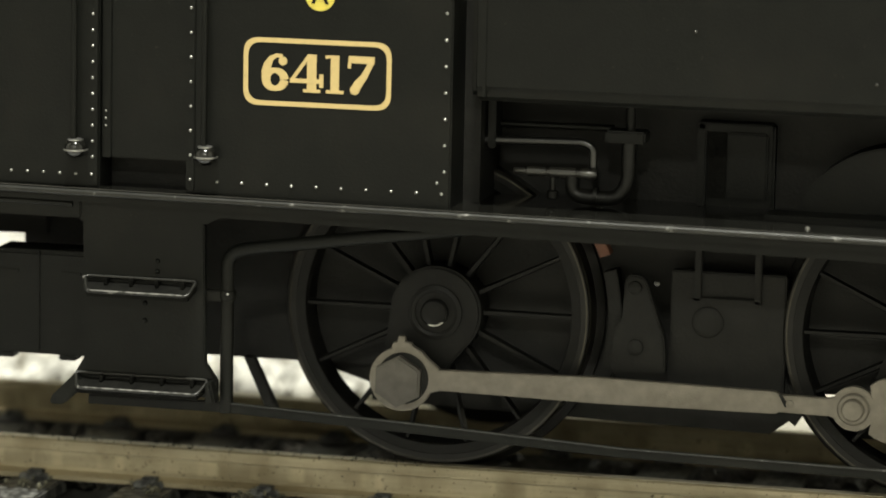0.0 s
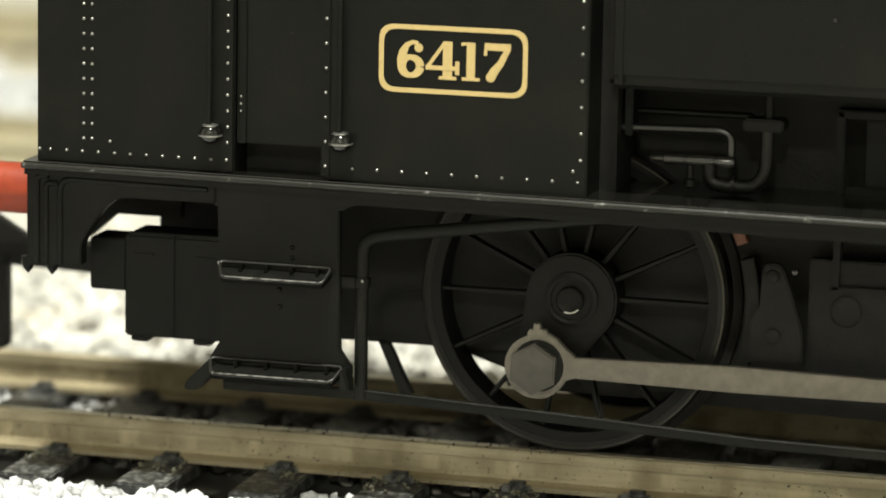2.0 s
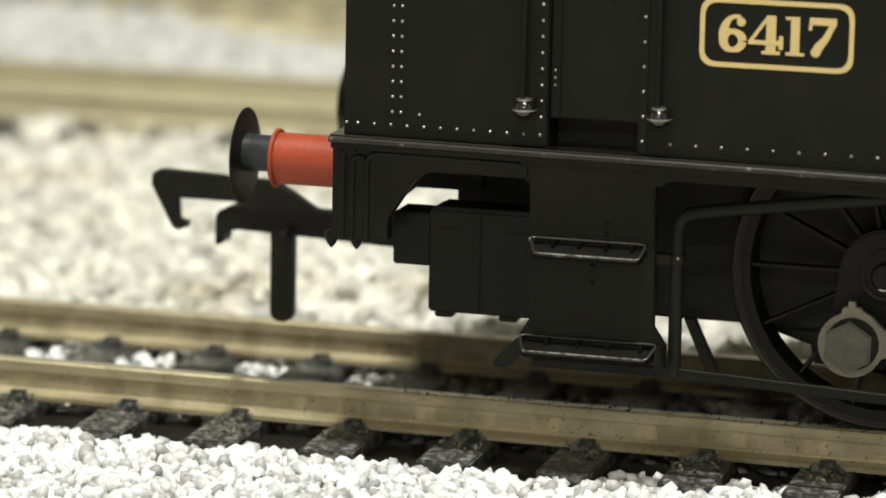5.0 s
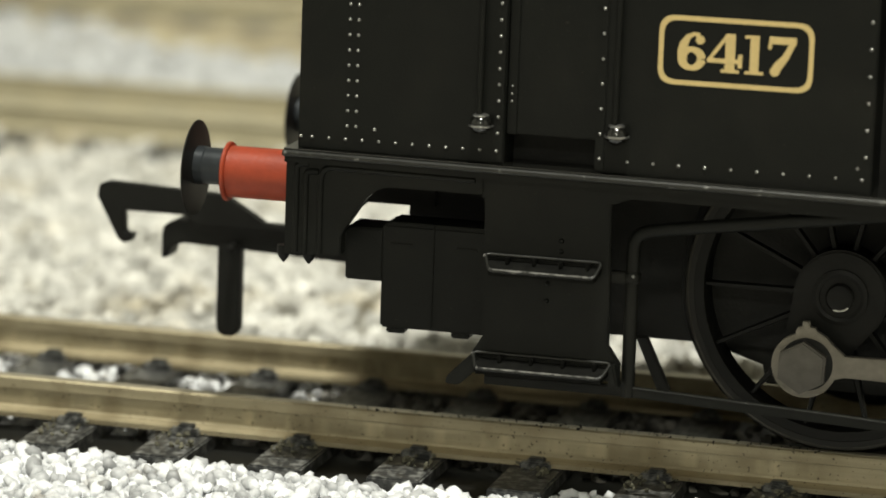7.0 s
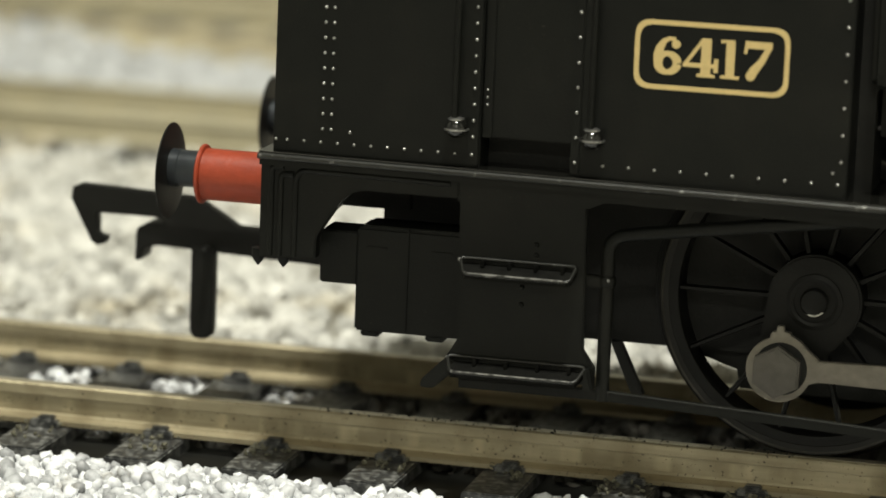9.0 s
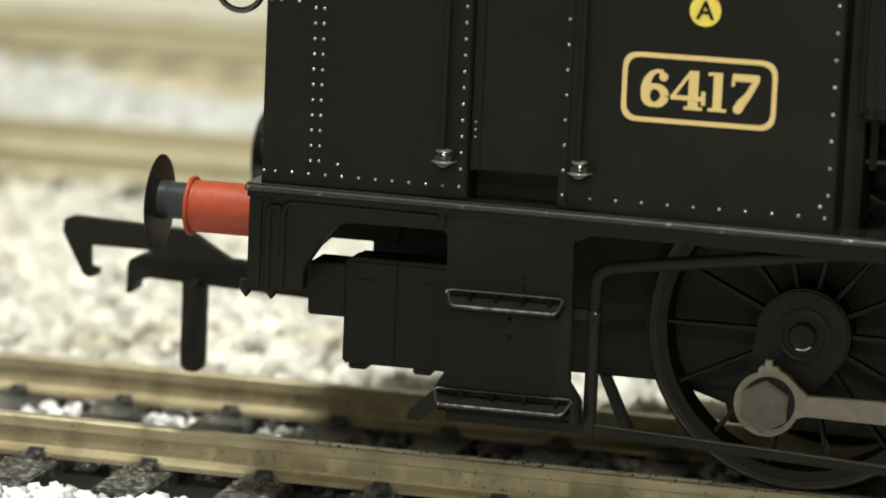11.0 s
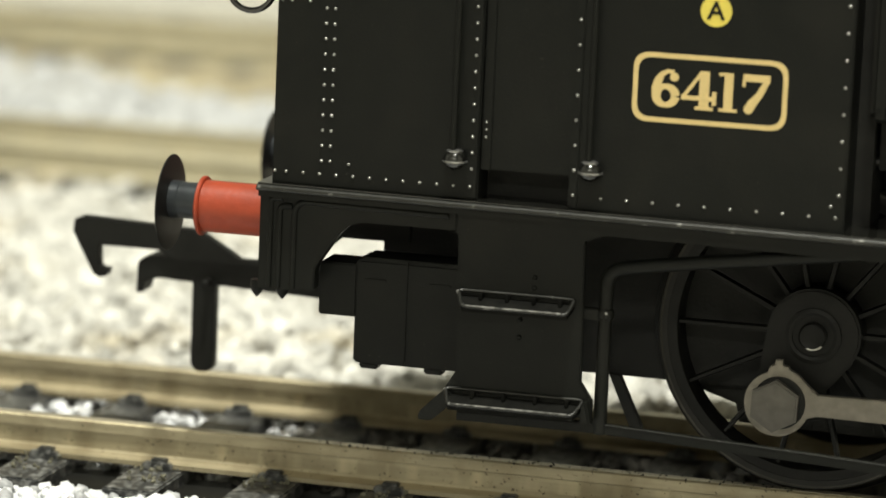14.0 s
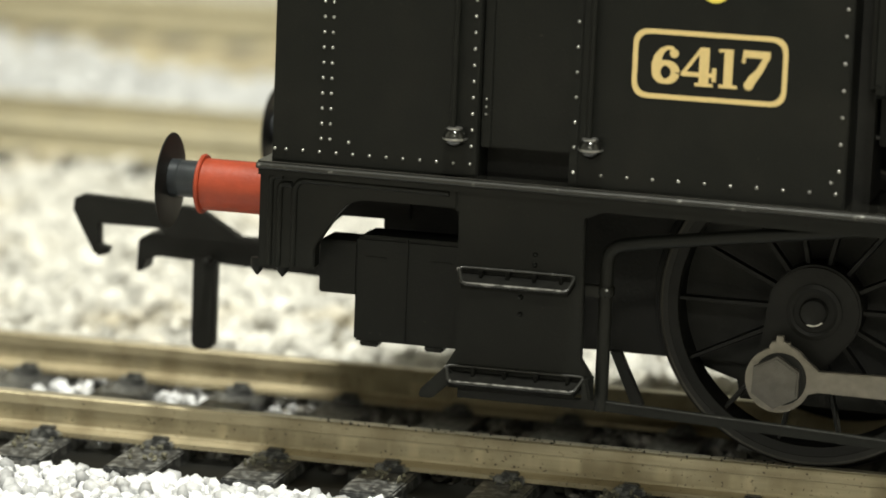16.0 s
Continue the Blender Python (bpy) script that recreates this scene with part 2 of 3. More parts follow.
def tube(points, r, seg=12, bm=None, bend=0.0):
    """A round bar along points; bend: radius by which its corners are rounded."""
    pts = [Vector(p) for p in points]
    if bend:
        out = [pts[0]]
        for a, p, c in zip(pts, pts[1:], pts[2:]):
            u, w = (a - p), (c - p)
            cut = min(bend, u.length * 0.49, w.length * 0.49)
            u.normalize(), w.normalize()
            for k in range(7):
                s = k / 6
                out.append((p + u * cut) * (1 - s) ** 2 + p * 2 * s * (1 - s) + (p + w * cut) * s * s)
        pts = out + [pts[-1]]
    own = bmesh.new()
    rings = []
    for i, p in enumerate(pts):
        d = (pts[min(i + 1, len(pts) - 1)] - pts[max(i - 1, 0)]).normalized()
        side = d.cross(Vector((0, 1, 0.01))).normalized()
        up = side.cross(d)
        rings.append([own.verts.new(p + r * (side * math.cos(2 * math.pi * k / seg) + up * math.sin(2 * math.pi * k / seg))) for k in range(seg)])
    for a, b in zip(rings, rings[1:]):
        for k in range(seg):
            own.faces.new((a[k], a[(k + 1) % seg], b[(k + 1) % seg], b[k]))
    own.faces.new(rings[0])
    own.faces.new(rings[-1])
    bmesh.ops.recalc_face_normals(own, faces=own.faces)
    return joined(bm, own)


def arc(cx, cz, r, a0, a1, n=24):
    return [(cx + r * math.cos(radians(a0 + (a1 - a0) * k / n)), cz + r * math.sin(radians(a0 + (a1 - a0) * k / n))) for k in range(n + 1)]


def dome(r, h, seg=10):
    return lathe([(r, 0.05), (r, 0.0), (r * 0.86, -h * 0.5), (r * 0.5, -h * 0.87), (r * 0.12, -h)], (0, 0, 0), "y", seg)


def clone(ob, x, y, z, parent, name=None):
    """Another object on the same mesh, moved by x, y, z millimetres."""
    o = new(name or ob.name.split(".")[0], ob.data)
    o.parent = parent
    o.location = (x * MM, y * MM, z * MM)
    return o


def thing(name, label, category, group="", kind=""):
    return tagged(new(name), label, category, group, kind)


# ---- the setting: layout board, room ----
def slab(name, x0, x1, y0, y1, z0, z1, mat, label):
    ob = part(name, box(x0, x1, y0, y1, z0, z1, 0), mat, None, "", 0)
    return tagged(ob, label, name.split("_")[0], kind="structure")


slab("ground", -1000, 1000, -900, 1100, -40, -3.9, GROUND, "grey stone bed of the model railway layout")
slab("wall_north", -1000, 1000, 1100, 1140, -40, 1460, PLASTER, "plain pale room wall behind the layout")
slab("wall_south", -1000, 1000, -940, -900, -40, 1460, PLASTER, "plain pale room wall facing the layout")
slab("wall_east", 1000, 1040, -940, 1140, -40, 1460, PLASTER, "plain pale room wall at one end")
slab("wall_west", -1040, -1000, -940, 1140, -40, 1460, PLASTER, "plain pale room wall at the other end")
slab("ceiling", -1040, 1040, -940, 1140, 1460, 1500, PLASTER, "plain pale room ceiling")

lamp = thing("ceiling_lamp", "round white ceiling lamp giving warm light", "lamp")
part("housing", lathe([(62, 1458), (66, 1450), (66, 1420), (60, 1415), (58, 1440)], (100, -300, 0), "z", 48), PLASTER, lamp)
part("diffuser", lathe([(56, 1444), (56, 1440), (30, 1438)], (100, -300, 0), "z", 48), lamp_glow, lamp, "glowing white diffuser")

wall_lamp = thing("wall_lamp", "small round white wall lamp giving warm light", "lamp")
part("back_plate", lathe([(60, -899), (60, -888), (52, -882)], (170, 0, 520), "y", 40), PLASTER, wall_lamp)
part("diffuser", lathe([(46, -884), (46, -874), (25, -870)], (170, 0, 520), "y", 40), lamp_glow, wall_lamp, "glowing white diffuser")

# ---- tracks ----
RAIL_PROFILE = [(-1.25, -2.54), (-1.25, -2.24), (-0.44, -2.02), (-0.36, -1.9), (-0.36, -0.82), (-0.53, -0.76), (-0.53, -0.12), (-0.40, 0.0),
                (0.40, 0.0), (0.53, -0.12), (0.53, -0.76), (0.36, -0.82), (0.36, -1.9), (0.44, -2.02), (1.25, -2.24), (1.25, -2.54)]


def rail_mesh(x0, x1):
    bm = bmesh.new()
    ends = [[bm.verts.new((x, y, z)) for y, z in RAIL_PROFILE] for x in (x0, x1)]
    n = len(RAIL_PROFILE)
    for k in range(n):
        bm.faces.new((ends[0][k], ends[0][(k + 1) % n], ends[1][(k + 1) % n], ends[1][k]))
    bm.faces.new(ends[0])
    bm.faces.new(ends[1])
    return bm


PITCH, SLEEPER_W = 7.8, 3.5
near_track = thing("railway_track", "model railway track of brassy rails on black plastic sleepers", "track", "parallel tracks", "structure")
rail = part("rail", rail_mesh(-260, 420), RAIL, near_track, "brassy nickel silver rail with grubby patches", 30)
rail.location = (0, (YC - 8.77) * MM, 0)
head_bm = box(-260, 420, -0.4, 0.4, -0.05, 0.012, 0)
head = part("running_surface", head_bm, RAILTOP, rail, "polished top of the rail", 0)
other_rail = clone(rail, 0, YC + 8.77, 0, near_track)
clone(head, 0, 0, 0, other_rail)

sleeper_bm = box(0, SLEEPER_W, -16.1, 16.1, -4.2, -2.62, 0.12)
sleeper = part("sleeper", sleeper_bm, SLEEPER, near_track)
chair_bm = box(0.75, 2.75, -1.75, -0.95, -2.7, -2.15, 0.12)
box(0.75, 2.75, 0.95, 1.75, -2.7, -2.15, 0.12, 2, chair_bm)
box(1.2, 2.3, -1.4, -0.6, -2.3, -1.95, 0.1, 2, chair_bm)
box(1.2, 2.3, 0.6, 1.4, -2.3, -1.95, 0.1, 2, chair_bm)
# plastic web, widened so its black also paints shade between the sleepers
web = part("sleeper_web", box(-260, 420, -7.4, 2.6, -4.2, -3.5, 0.1), PLASTIC, near_track)
web.location = (0, (YC - 8.77) * MM, 0)
clone(web, 0, YC + 11.5, 0, near_track)
chair = part("rail_chair", chair_bm, SLEEPER, near_track)
FIRST = -18.7 - 6 * PITCH
for i in range(26):
    x = FIRST + i * PITCH
    if i == 0:
        s = sleeper
        s.location = (x * MM, YC * MM, 0)
        chair.location = (x * MM, (YC - 8.77) * MM, 0)
    else:
        s = clone(sleeper, x, YC, 0, near_track)
        clone(chair, x, YC - 8.77, 0, near_track)
    clone(chair, x, YC + 8.77, 0, near_track)


def far_track(yc, name_label, start):
    tr = thing("railway_track", name_label, "track", "parallel tracks", "structure")
    a = part("rail", rail_mesh(-260, 420), RAIL_DUSTY, tr, "dusty pale brass rail", 30)
    a.location = (0, (yc - 8.77) * MM, 0)
    clone(a, 0, yc + 8.77, 0, tr, "rail")
    for k in range(44):
        clone(sleeper, start + k * PITCH, yc, 0, tr, "sleeper")
    return tr


SECOND = -54.75 - 20 * PITCH      # first sleeper of the second track
slab("track_bed_1", -990, 990, 116.5, 148.0, -3.95, -3.0, BED, "tan stone bed under the second track")
slab("track_bed_2", -990, 990, 172.0, 243.0, -3.95, -3.0, BED, "tan stone bed under the far track")
far_track(124.8, "second model track of brassy rails set in pale ballast", SECOND)
far_track(213.0, "far model track of brown rails set in pale ballast", -198.5)


# ---- ballast ----
def stone_shapes(kind, count, rng, blunt):
    shapes = []
    for _ in range(count):
        bm = bmesh.new()
        bmesh.ops.create_icosphere(bm, subdivisions=kind, radius=1.0)
        cuts = [(Vector(rng.normal(size=3)).normalized(), rng.uniform(0.58 + 0.14 * blunt, 0.9 + 0.06 * blunt)) for _ in range(7)]
        vs = []
        for v in bm.verts:
            p = v.co.copy()
            for nrm, d in cuts:
                over = p.dot(nrm) - d
                if over > 0:
                    p -= nrm * over
            vs.append(np.array(p) * (1 + rng.uniform(-0.06, 0.06) * (1 - 0.5 * blunt)))
        bm.verts.index_update()
        fs = [[v.index for v in f.verts] for f in bm.faces]
        bm.free()
        shapes.append((np.array(vs), np.array(fs)))
    return shapes


def stones(name, spots, size, kind, rng, mat, label, smooth, blunt=0.0):
    shapes = stone_shapes(kind, 12, rng, blunt)
    vs, fs, base = [], [], 0
    for x, y, z in spots:
        v, f = shapes[rng.integers(len(shapes))]
        q = rng.normal(size=4)
        q /= np.linalg.norm(q)
        w, a, b, c = q
        rot = np.array([[1 - 2 * (b * b + c * c), 2 * (a * b - c * w), 2 * (a * c + b * w)],
                        [2 * (a * b + c * w), 1 - 2 * (a * a + c * c), 2 * (b * c - a * w)],
                        [2 * (a * c - b * w), 2 * (b * c + a * w), 1 - 2 * (a * a + b * b)]])
        s = size * rng.uniform(0.6, 1.35) * np.array([1.4, 1.0, 0.8]) * rng.uniform(0.85, 1.15, 3)
        vs.append((v * s) @ rot.T + (x, y, z))
        fs.append(f + base)
        base += len(v)
    me = bpy.data.meshes.new(name)
    me.from_pydata((np.concatenate(vs) * MM).tolist(), [], np.concatenate(fs).tolist())
    me.materials.append(mat)
    if smooth:
        me.shade_smooth()
        me.set_sharp_from_angle(angle=radians(smooth))
    return tagged(new(name, me), label, "ballast", kind="stuff")


def on_sleeper(x, y):
    return abs(y - YC) < 16.4 and (x - FIRST) % PITCH < SLEEPER_W + 0.3


rng = np.random.default_rng(4)
spots = []
for layer, (z, step) in enumerate(((-3.7, 0.66), (-3.3, 0.68), (-2.95, 0.9))):
    for x in np.arange(-32, 66, step):
        for y in np.arange(-25, 5.0, step):
            px, py = x + rng.uniform(-0.5, 0.5) * step, y + rng.uniform(-0.5, 0.5) * step
            if py < -25 + 0.34 * max(0.0, px + 10):
                continue
            heap = min(1.0, max(0.0, (px - 12.0) / 5.0))      # further along, chips lie between the sleepers up to the rail
            edge = 0.1 + 0.7 * math.sin(px * 0.9) - 0.9 * min(1.0, max(0.0, (px - 2.0) / 8.0))
            if on_sleeper(px, py) and py > edge:
                continue
            if py > edge + 0.5 + rng.uniform(0, 0.5) + 4.0 * heap:
                continue
            if layer == 2 and (rng.random() < 0.5 or py > edge - 0.6):
                continue
            if layer == 1 and py > edge + 1.2 and rng.random() < 0.6:
                continue
            spots.append((px, py, z + rng.uniform(-0.25, 0.25) - max(0.0, (-6 - py)) * 0.02))
stones("near_ballast", spots, 0.5, 1, rng, STONE, "loose pale granite chips heaped beside the near rail", 80, 0.8)

spots, shaded = [], []
for z, step in ((-3.6, 0.85), (-3.2, 0.95)):
    for x in np.arange(-48, 74, step):
        for y in np.arange(8.5, 32.5, step):
            px, py = x + rng.uniform(-0.5, 0.5) * step, y + rng.uniform(-0.5, 0.5) * step
            if not on_sleeper(px, py) and rng.random() < 0.8:
                # chips turn to the shade colour towards and under the locomotive
                pile = shaded if rng.random() < (px + 16.0) / 14.0 else spots
                pile.append((px, py, z - 0.15 + rng.uniform(-0.3, 0.15)))
stones("track_ballast", spots, 0.5, 1, rng, STONE, "pale granite chips packed between the sleepers", 0)
stones("oily_ballast", shaded, 0.5, 1, rng, STONE_SHADED, "chips between the sleepers darkened as the locomotive's shade", 0)

spots = []
for x in np.arange(-85, 75, 1.5):
    for y in np.arange(33.0, 115.4, 1.5):
        px, py = x + rng.uniform(-0.75, 0.75), y + rng.uniform(-0.75, 0.75)
        if py > 105.6 and (px - SECOND + 0.3) % PITCH < 4.1 or py > 115.2:
            continue
        if px < 48 - 0.1 * py:
            spots.append((px, py, -3.4 + (0.15 if py > 106 else 0.0) + 0.25 * math.sin(px * 0.11 + py * 0.07) + rng.uniform(-0.35, 0.3)))
stones("far_ballast", spots, 1.0, 1, rng, STONE_FAR, "pale granite chips spread between the tracks", 0)

spots = []
for x in np.arange(-150, 40, 2.0):
    for y in np.arange(149.0, 200.0, 2.0):
        if y > 193.0 - 0.4 * (x + 100.0) + 3.0 * math.sin(x * 0.13):
            continue
        spots.append((x + rng.uniform(-1.0, 1.0), y + rng.uniform(-1.0, 1.0), -3.1 + rng.uniform(-0.4, 0.4)))
stones("distant_ballast", spots, 1.25, 1, rng, STONE_DISTANT, "pale granite chips beyond the second track", 0)

# dry bits of scatter stuck to the chairs
spots = []
for i in range(4, 16):
    x = FIRST + i * PITCH
    for _ in range(24):
        spots.append((x + rng.uniform(0.3, 3.2), YC - 8.77 + -0.9 - 4.2 * rng.random() ** 2, -2.5 + rng.uniform(-0.12, 0.3)))
stones("scatter_bits", spots, 0.17, 1, rng, SCATTER, "dry yellow-green scatter bits stuck to the rail chairs", 0)

spots = []
for _ in range(120):
    spots.append((rng.uniform(0, 34), YC - 8.77 + rng.uniform(-0.6, 0.5), 0.0 + rng.uniform(-0.05, 0.04)))
stones("rail_grime", spots, 0.075, 1, rng, CHASSIS, "black specks of grime along the rail head", 0)

# ---- the locomotive ----
loco = thing("model_locomotive", "black model pannier tank steam locomotive standing on the near track", "locomotive")
END = 80.0        # where the engine is cut off, out of sight

# running plate and frames
plate = part("running_plate", prism([(-0.9, 18.0), (-0.9, 17.55), (END, 17.0), (END, 17.4)], -0.8, 34.0, 0.2, None, 4), GLOSS, loco, "glossy black running plate edge")
part("edge_strip", prism([(-0.9, 17.6), (-0.9, 17.1), (END, 16.45), (END, 17.05)], -0.5, -0.1, 0.08), BLACK, plate)
# bright flecks on the bead paint the plate edge's speckled highlight
part("edge_bead", tube([(-0.9, -0.78, 17.72), (END, -0.78, 17.14)], 0.2, 14), LIP, plate, "shiny rounded edge with painted highlight flecks")
rear = [(-0.9, 17.5), (-0.9, 11.2), (2.75, 11.35), (2.75, 12.8), (4.3, 15.2), (5.3, 15.9), (11.7, 15.9), (11.7, 17.5)]
bracket = part("rear_frame_bracket", prism(rounded(rear, [0, 0.2, 0.2, 0.4, 0.8, 0.7, 0.3, 0]), 0.0, 1.2, 0.08), BLACK, loco, "black bracket with raised edges")
for inset, top in ((0.5, 17.0), (1.1, 16.55), (2.05, 16.9)):
    part("raised_edge", tube([(-0.7 + inset, 0.0, 11.4), (-0.7 + inset, 0.0, top), (11.2 if inset > 1.5 else 0.1 + inset, 0.0, top - (0.12 if inset > 1.5 else 0.0))], 0.2, 10, bend=0.9), BLACK, bracket)
for x in (-1.2, 0.45):
    part("bolt", lathe([(0.42, 11.6), (0.42, 11.1), (0.3, 10.8), (0.05, 10.5)], (x, 1.0, 0), "z", 14), BLACK, bracket)
part("buffer_beam", prism([(-0.9, 12.5), (0.0, 12.5), (0.0, 17.5), (-0.9, 17.5)], 1.2, 32.6, 0.1), RED, loco, "red buffer beam")
valance = [(11.6, 17.5), (11.6, 15.7), (19.9, 15.9), (20.8, 16.35), (END, 15.65), (END, 17.0)]
part("valance", prism(valance, 0.15, 1.0, 0.06), BLACK, loco)
part("inner_frame", prism([(19.9, 17.5), (19.9, 15.9), (37.0, 15.8), (END, 15.3), (END, 16.9)], 5.4, 6.0, 0.05), CHASSIS, loco)

part("inner_bracket", prism([(-0.15, 16.9), (0.3, 11.75), (2.2, 13.4), (6.65, 13.42), (6.65, 16.9)], 8.0, 8.85, 0.02), CHASSIS, loco)

# rear steps
stepp = [(11.75, 16.4), (11.95, 7.1), (11.3, 6.0), (11.3, 4.9), (20.6, 4.9), (20.6, 6.0), (19.85, 7.1), (19.7, 16.4)]
step = part("step_plate", prism(stepp, 0.25, 0.85, 0.08), BLACK, loco)


def tread(front, back, z, name_label):
    """A sloping tray with a rounded rim all round and small ribs along its back."""
    own = bmesh.new()
    ring = [own.verts.new(p) for p in ((front[0], -1.2, z), (front[1], -1.2, z), (back[1], 0.35, z + 0.5), (back[0], 0.35, z + 0.5))]
    top = own.faces.new(ring)
    low = bmesh.ops.extrude_face_region(own, geom=[top])
    bmesh.ops.translate(own, verts=[v for v in low["geom"] if isinstance(v, bmesh.types.BMVert)], vec=(0, 0.05, -0.28))
    t = part("step_tread", own, MATT, step, name_label)
    mid = (front[0] + front[1]) / 2
    rim = [(front[0], -1.2, z + 0.05), (front[1], -1.2, z + 0.05), (back[1], 0.15, z + 0.8), (back[0], 0.15, z + 0.8)]
    loop = [(mid, 0.15, z + 0.8), rim[3], rim[0], rim[1], rim[2], (mid, 0.15, z + 0.8)]
    # flecked rim, front lip and corner beads paint the tray's lamp highlights
    part("rim", tube(loop, 0.11, 12, bend=0.4), LIP, t, "black rim with painted glint flecks")
    part("worn_lip", tube([(front[0] + 0.25, -1.27, z + 0.13), (front[1] - 0.35, -1.27, z + 0.13)], 0.05, 8), LIP_GLINT, t, "bright line painted as the front lip's highlight")
    for x, y, zz, r in ((front[0] + 0.12, -1.22, z + 0.12, 0.1), (back[0] + 0.03, 0.0, z + 0.7, 0.13), (back[1] - 0.08, -0.1, z + 0.62, 0.1)):
        part("corner", lathe([(0.02, -r), (r * 0.7, -r * 0.7), (r, 0), (r * 0.7, r * 0.7), (0.02, r)], (x, y, zz), "y", 12), LIP_GLINT, t)
    for k in range(4):
        x = back[0] + (back[1] - back[0]) * (k + 0.9) / 4.4
        part("rib", box(x - 0.12, x + 0.12, -0.35, 0.3, z + 0.3, z + 0.8, 0.07), MATT, t)


tread((12.5, 19.1), (11.95, 19.3), 11.45, "glossy black step tray")
tread((11.9, 19.75), (11.4, 20.15), 5.25, "glossy black lower step tray")
part("step_wing", prism(rounded([(9.75, 3.95), (9.85, 4.45), (11.4, 6.0), (12.2, 5.4), (10.6, 3.9)], [0.2, 0.4, 0.2, 0.2, 0.3]), -0.2, 0.7, 0.12), BLACK, step)
part("step_wing", prism(rounded([(20.1, 4.7), (20.1, 6.0), (20.45, 6.1), (20.75, 4.7)], 0.15), -0.6, 0.6, 0.12), BLACK, step)
for x, z in ((16.7, 13.4), (16.7, 12.75), (15.9, 10.7), (15.9, 9.6)):
    part("rivet", lathe([(0.16, 0.1), (0.16, 0), (0.1, -0.1), (0.02, -0.13)], (x, 0.22, z), "y", 10), BLACK, step)

# guard pipe and long bar in front of the wheels
pipe = part("guard_pipe", tube([(21.05, 1.0, 3.9), (21.05, 1.0, 14.1), (23.0, 1.0, 14.5), (37.0, 1.0, 16.5)], 0.43, 14, bend=1.5), BLACK, loco)
part("clip", box(19.6, 21.5, 0.6, 1.3, 11.0, 11.7, 0.08), BLACK, pipe)
part("collar", lathe([(0.5, 0), (0.56, 0.1), (0.56, 0.5), (0.5, 0.6)], (21.05, 1.0, 11.1), "z", 14), BLACK, pipe)
# small bright dome painting the glint on the collar
part("worn_spot", lathe([(0.02, -0.06), (0.07, -0.04), (0.1, 0.0), (0.07, 0.05)], (21.2, 0.46, 11.52), "y", 12), RIVET, pipe, "bright spot painted as a glint")
bar = [(12.0, 4.5), (21.0, 4.55), (34.6, 3.95), (46.4, 3.35), (62.6, 3.1), (END, 3.05), (END, 2.45), (62.6, 2.5), (46.4, 2.75), (34.6, 3.3), (21.0, 3.9), (12.0, 3.9)]
pull_rod = part("brake_pull_rod", prism(bar, 0.8, 1.3, 0.08), BLACK, loco, "long black brake rod below the wheels")
# flecked tube that paints the sparkle on the rod's upper edge
part("worn_edge", tube([(x, 0.8, z - 0.02) for x, z in bar[1:6]], 0.05, 8), LIP, pull_rod, "upper edge with painted sparkle")

# blocks between the frames
part("chassis_block", box(4.4, END, 10.2, 24.3, 5.68, 16.95, 0.1), CHASSIS, loco)
part("keeper_plate", prism([(24.0, 5.75), (25.7, 5.0), (27.7, 4.4), (27.95, 3.2), (54.0, 2.7), (55.2, 3.6), (55.6, 3.3), (57.0, 5.75)], 11.0, 22.2, 0.2), CHASSIS, loco)
part("keeper_plate", prism([(58.2, 5.75), (58.8, 2.8), (END, 2.8), (END, 5.75)], 11.0, 22.2, 0.2), CHASSIS, loco)
part("life_guard", prism([(19.9, 6.0), (20.6, 6.0), (22.2, 2.7), (21.4, 2.7)], 8.7, 9.4, 0.06), CHASSIS, loco)
tank_box = part("rear_box", box(4.6, 11.6, 3.0, 6.0, 6.45, 13.05, 0.14), BLACK, loco, "black box below the bunker")
part("box_flange", box(2.25, 4.7, 3.0, 6.0, 9.35, 12.72, 0.1), BLACK, tank_box)
part("box_lid", box(5.0, 11.5, 3.1, 5.9, 13.0, 13.2, 0.06), BLACK, tank_box)
part("seam", box(7.85, 8.0, 2.9, 3.1, 6.6, 13.1, 0.03), BLACK, tank_box)
for x in (5.0, 9.2):
    part("foot", box(x, x + 1.2, 3.1, 4.2, 6.1, 6.5, 0.1), BLACK, tank_box)
    part("latch", box(x + 0.2, x + 1.6, 2.92, 3.1, 11.7, 11.9, 0.04), BLACK, tank_box)

# brake gear beside the first wheel
hanger = part("brake_hanger", prism(rounded([(45.15, 13.1), (46.4, 13.1), (47.75, 9.0), (47.85, 6.9), (44.3, 6.7), (44.5, 9.6), (45.0, 10.2)], [0.7, 0.7, 0.3, 0.3, 0.3, 0.3, 0.3]), 7.2, 8.0, 0.1), CHASSIS, loco)
part("pivot", lathe([(0.42, 0.1), (0.42, -0.15), (0.3, -0.22)], (45.8, 7.2, 12.3), "y", 16), CHASSIS, hanger)
part("pivot", lathe([(0.5, 0.1), (0.5, -0.15), (0.3, -0.22)], (45.9, 7.2, 8.5), "y", 16), CHASSIS, hanger)
shoe = arc(33.2, 10.0, 10.75, -20, 16, 12) + arc(33.2, 10.0, 11.6, 16, -20, 12)
part("brake_block", prism(shoe, 8.2, 9.6, 0.06), CHASSIS, loco)
rust = arc(33.2, 10.0, 10.8, 21, 33, 6) + arc(33.2, 10.0, 11.5, 33, 21, 6)
part("brake_block_tip", prism(rust, 8.3, 9.4, 0.06), RUST, loco, "rust-brown brake block end")
side = part("frame_side", box(47.9, 55.2, 8.2, 9.0, 5.6, 13.4, 0.1), CHASSIS, loco)
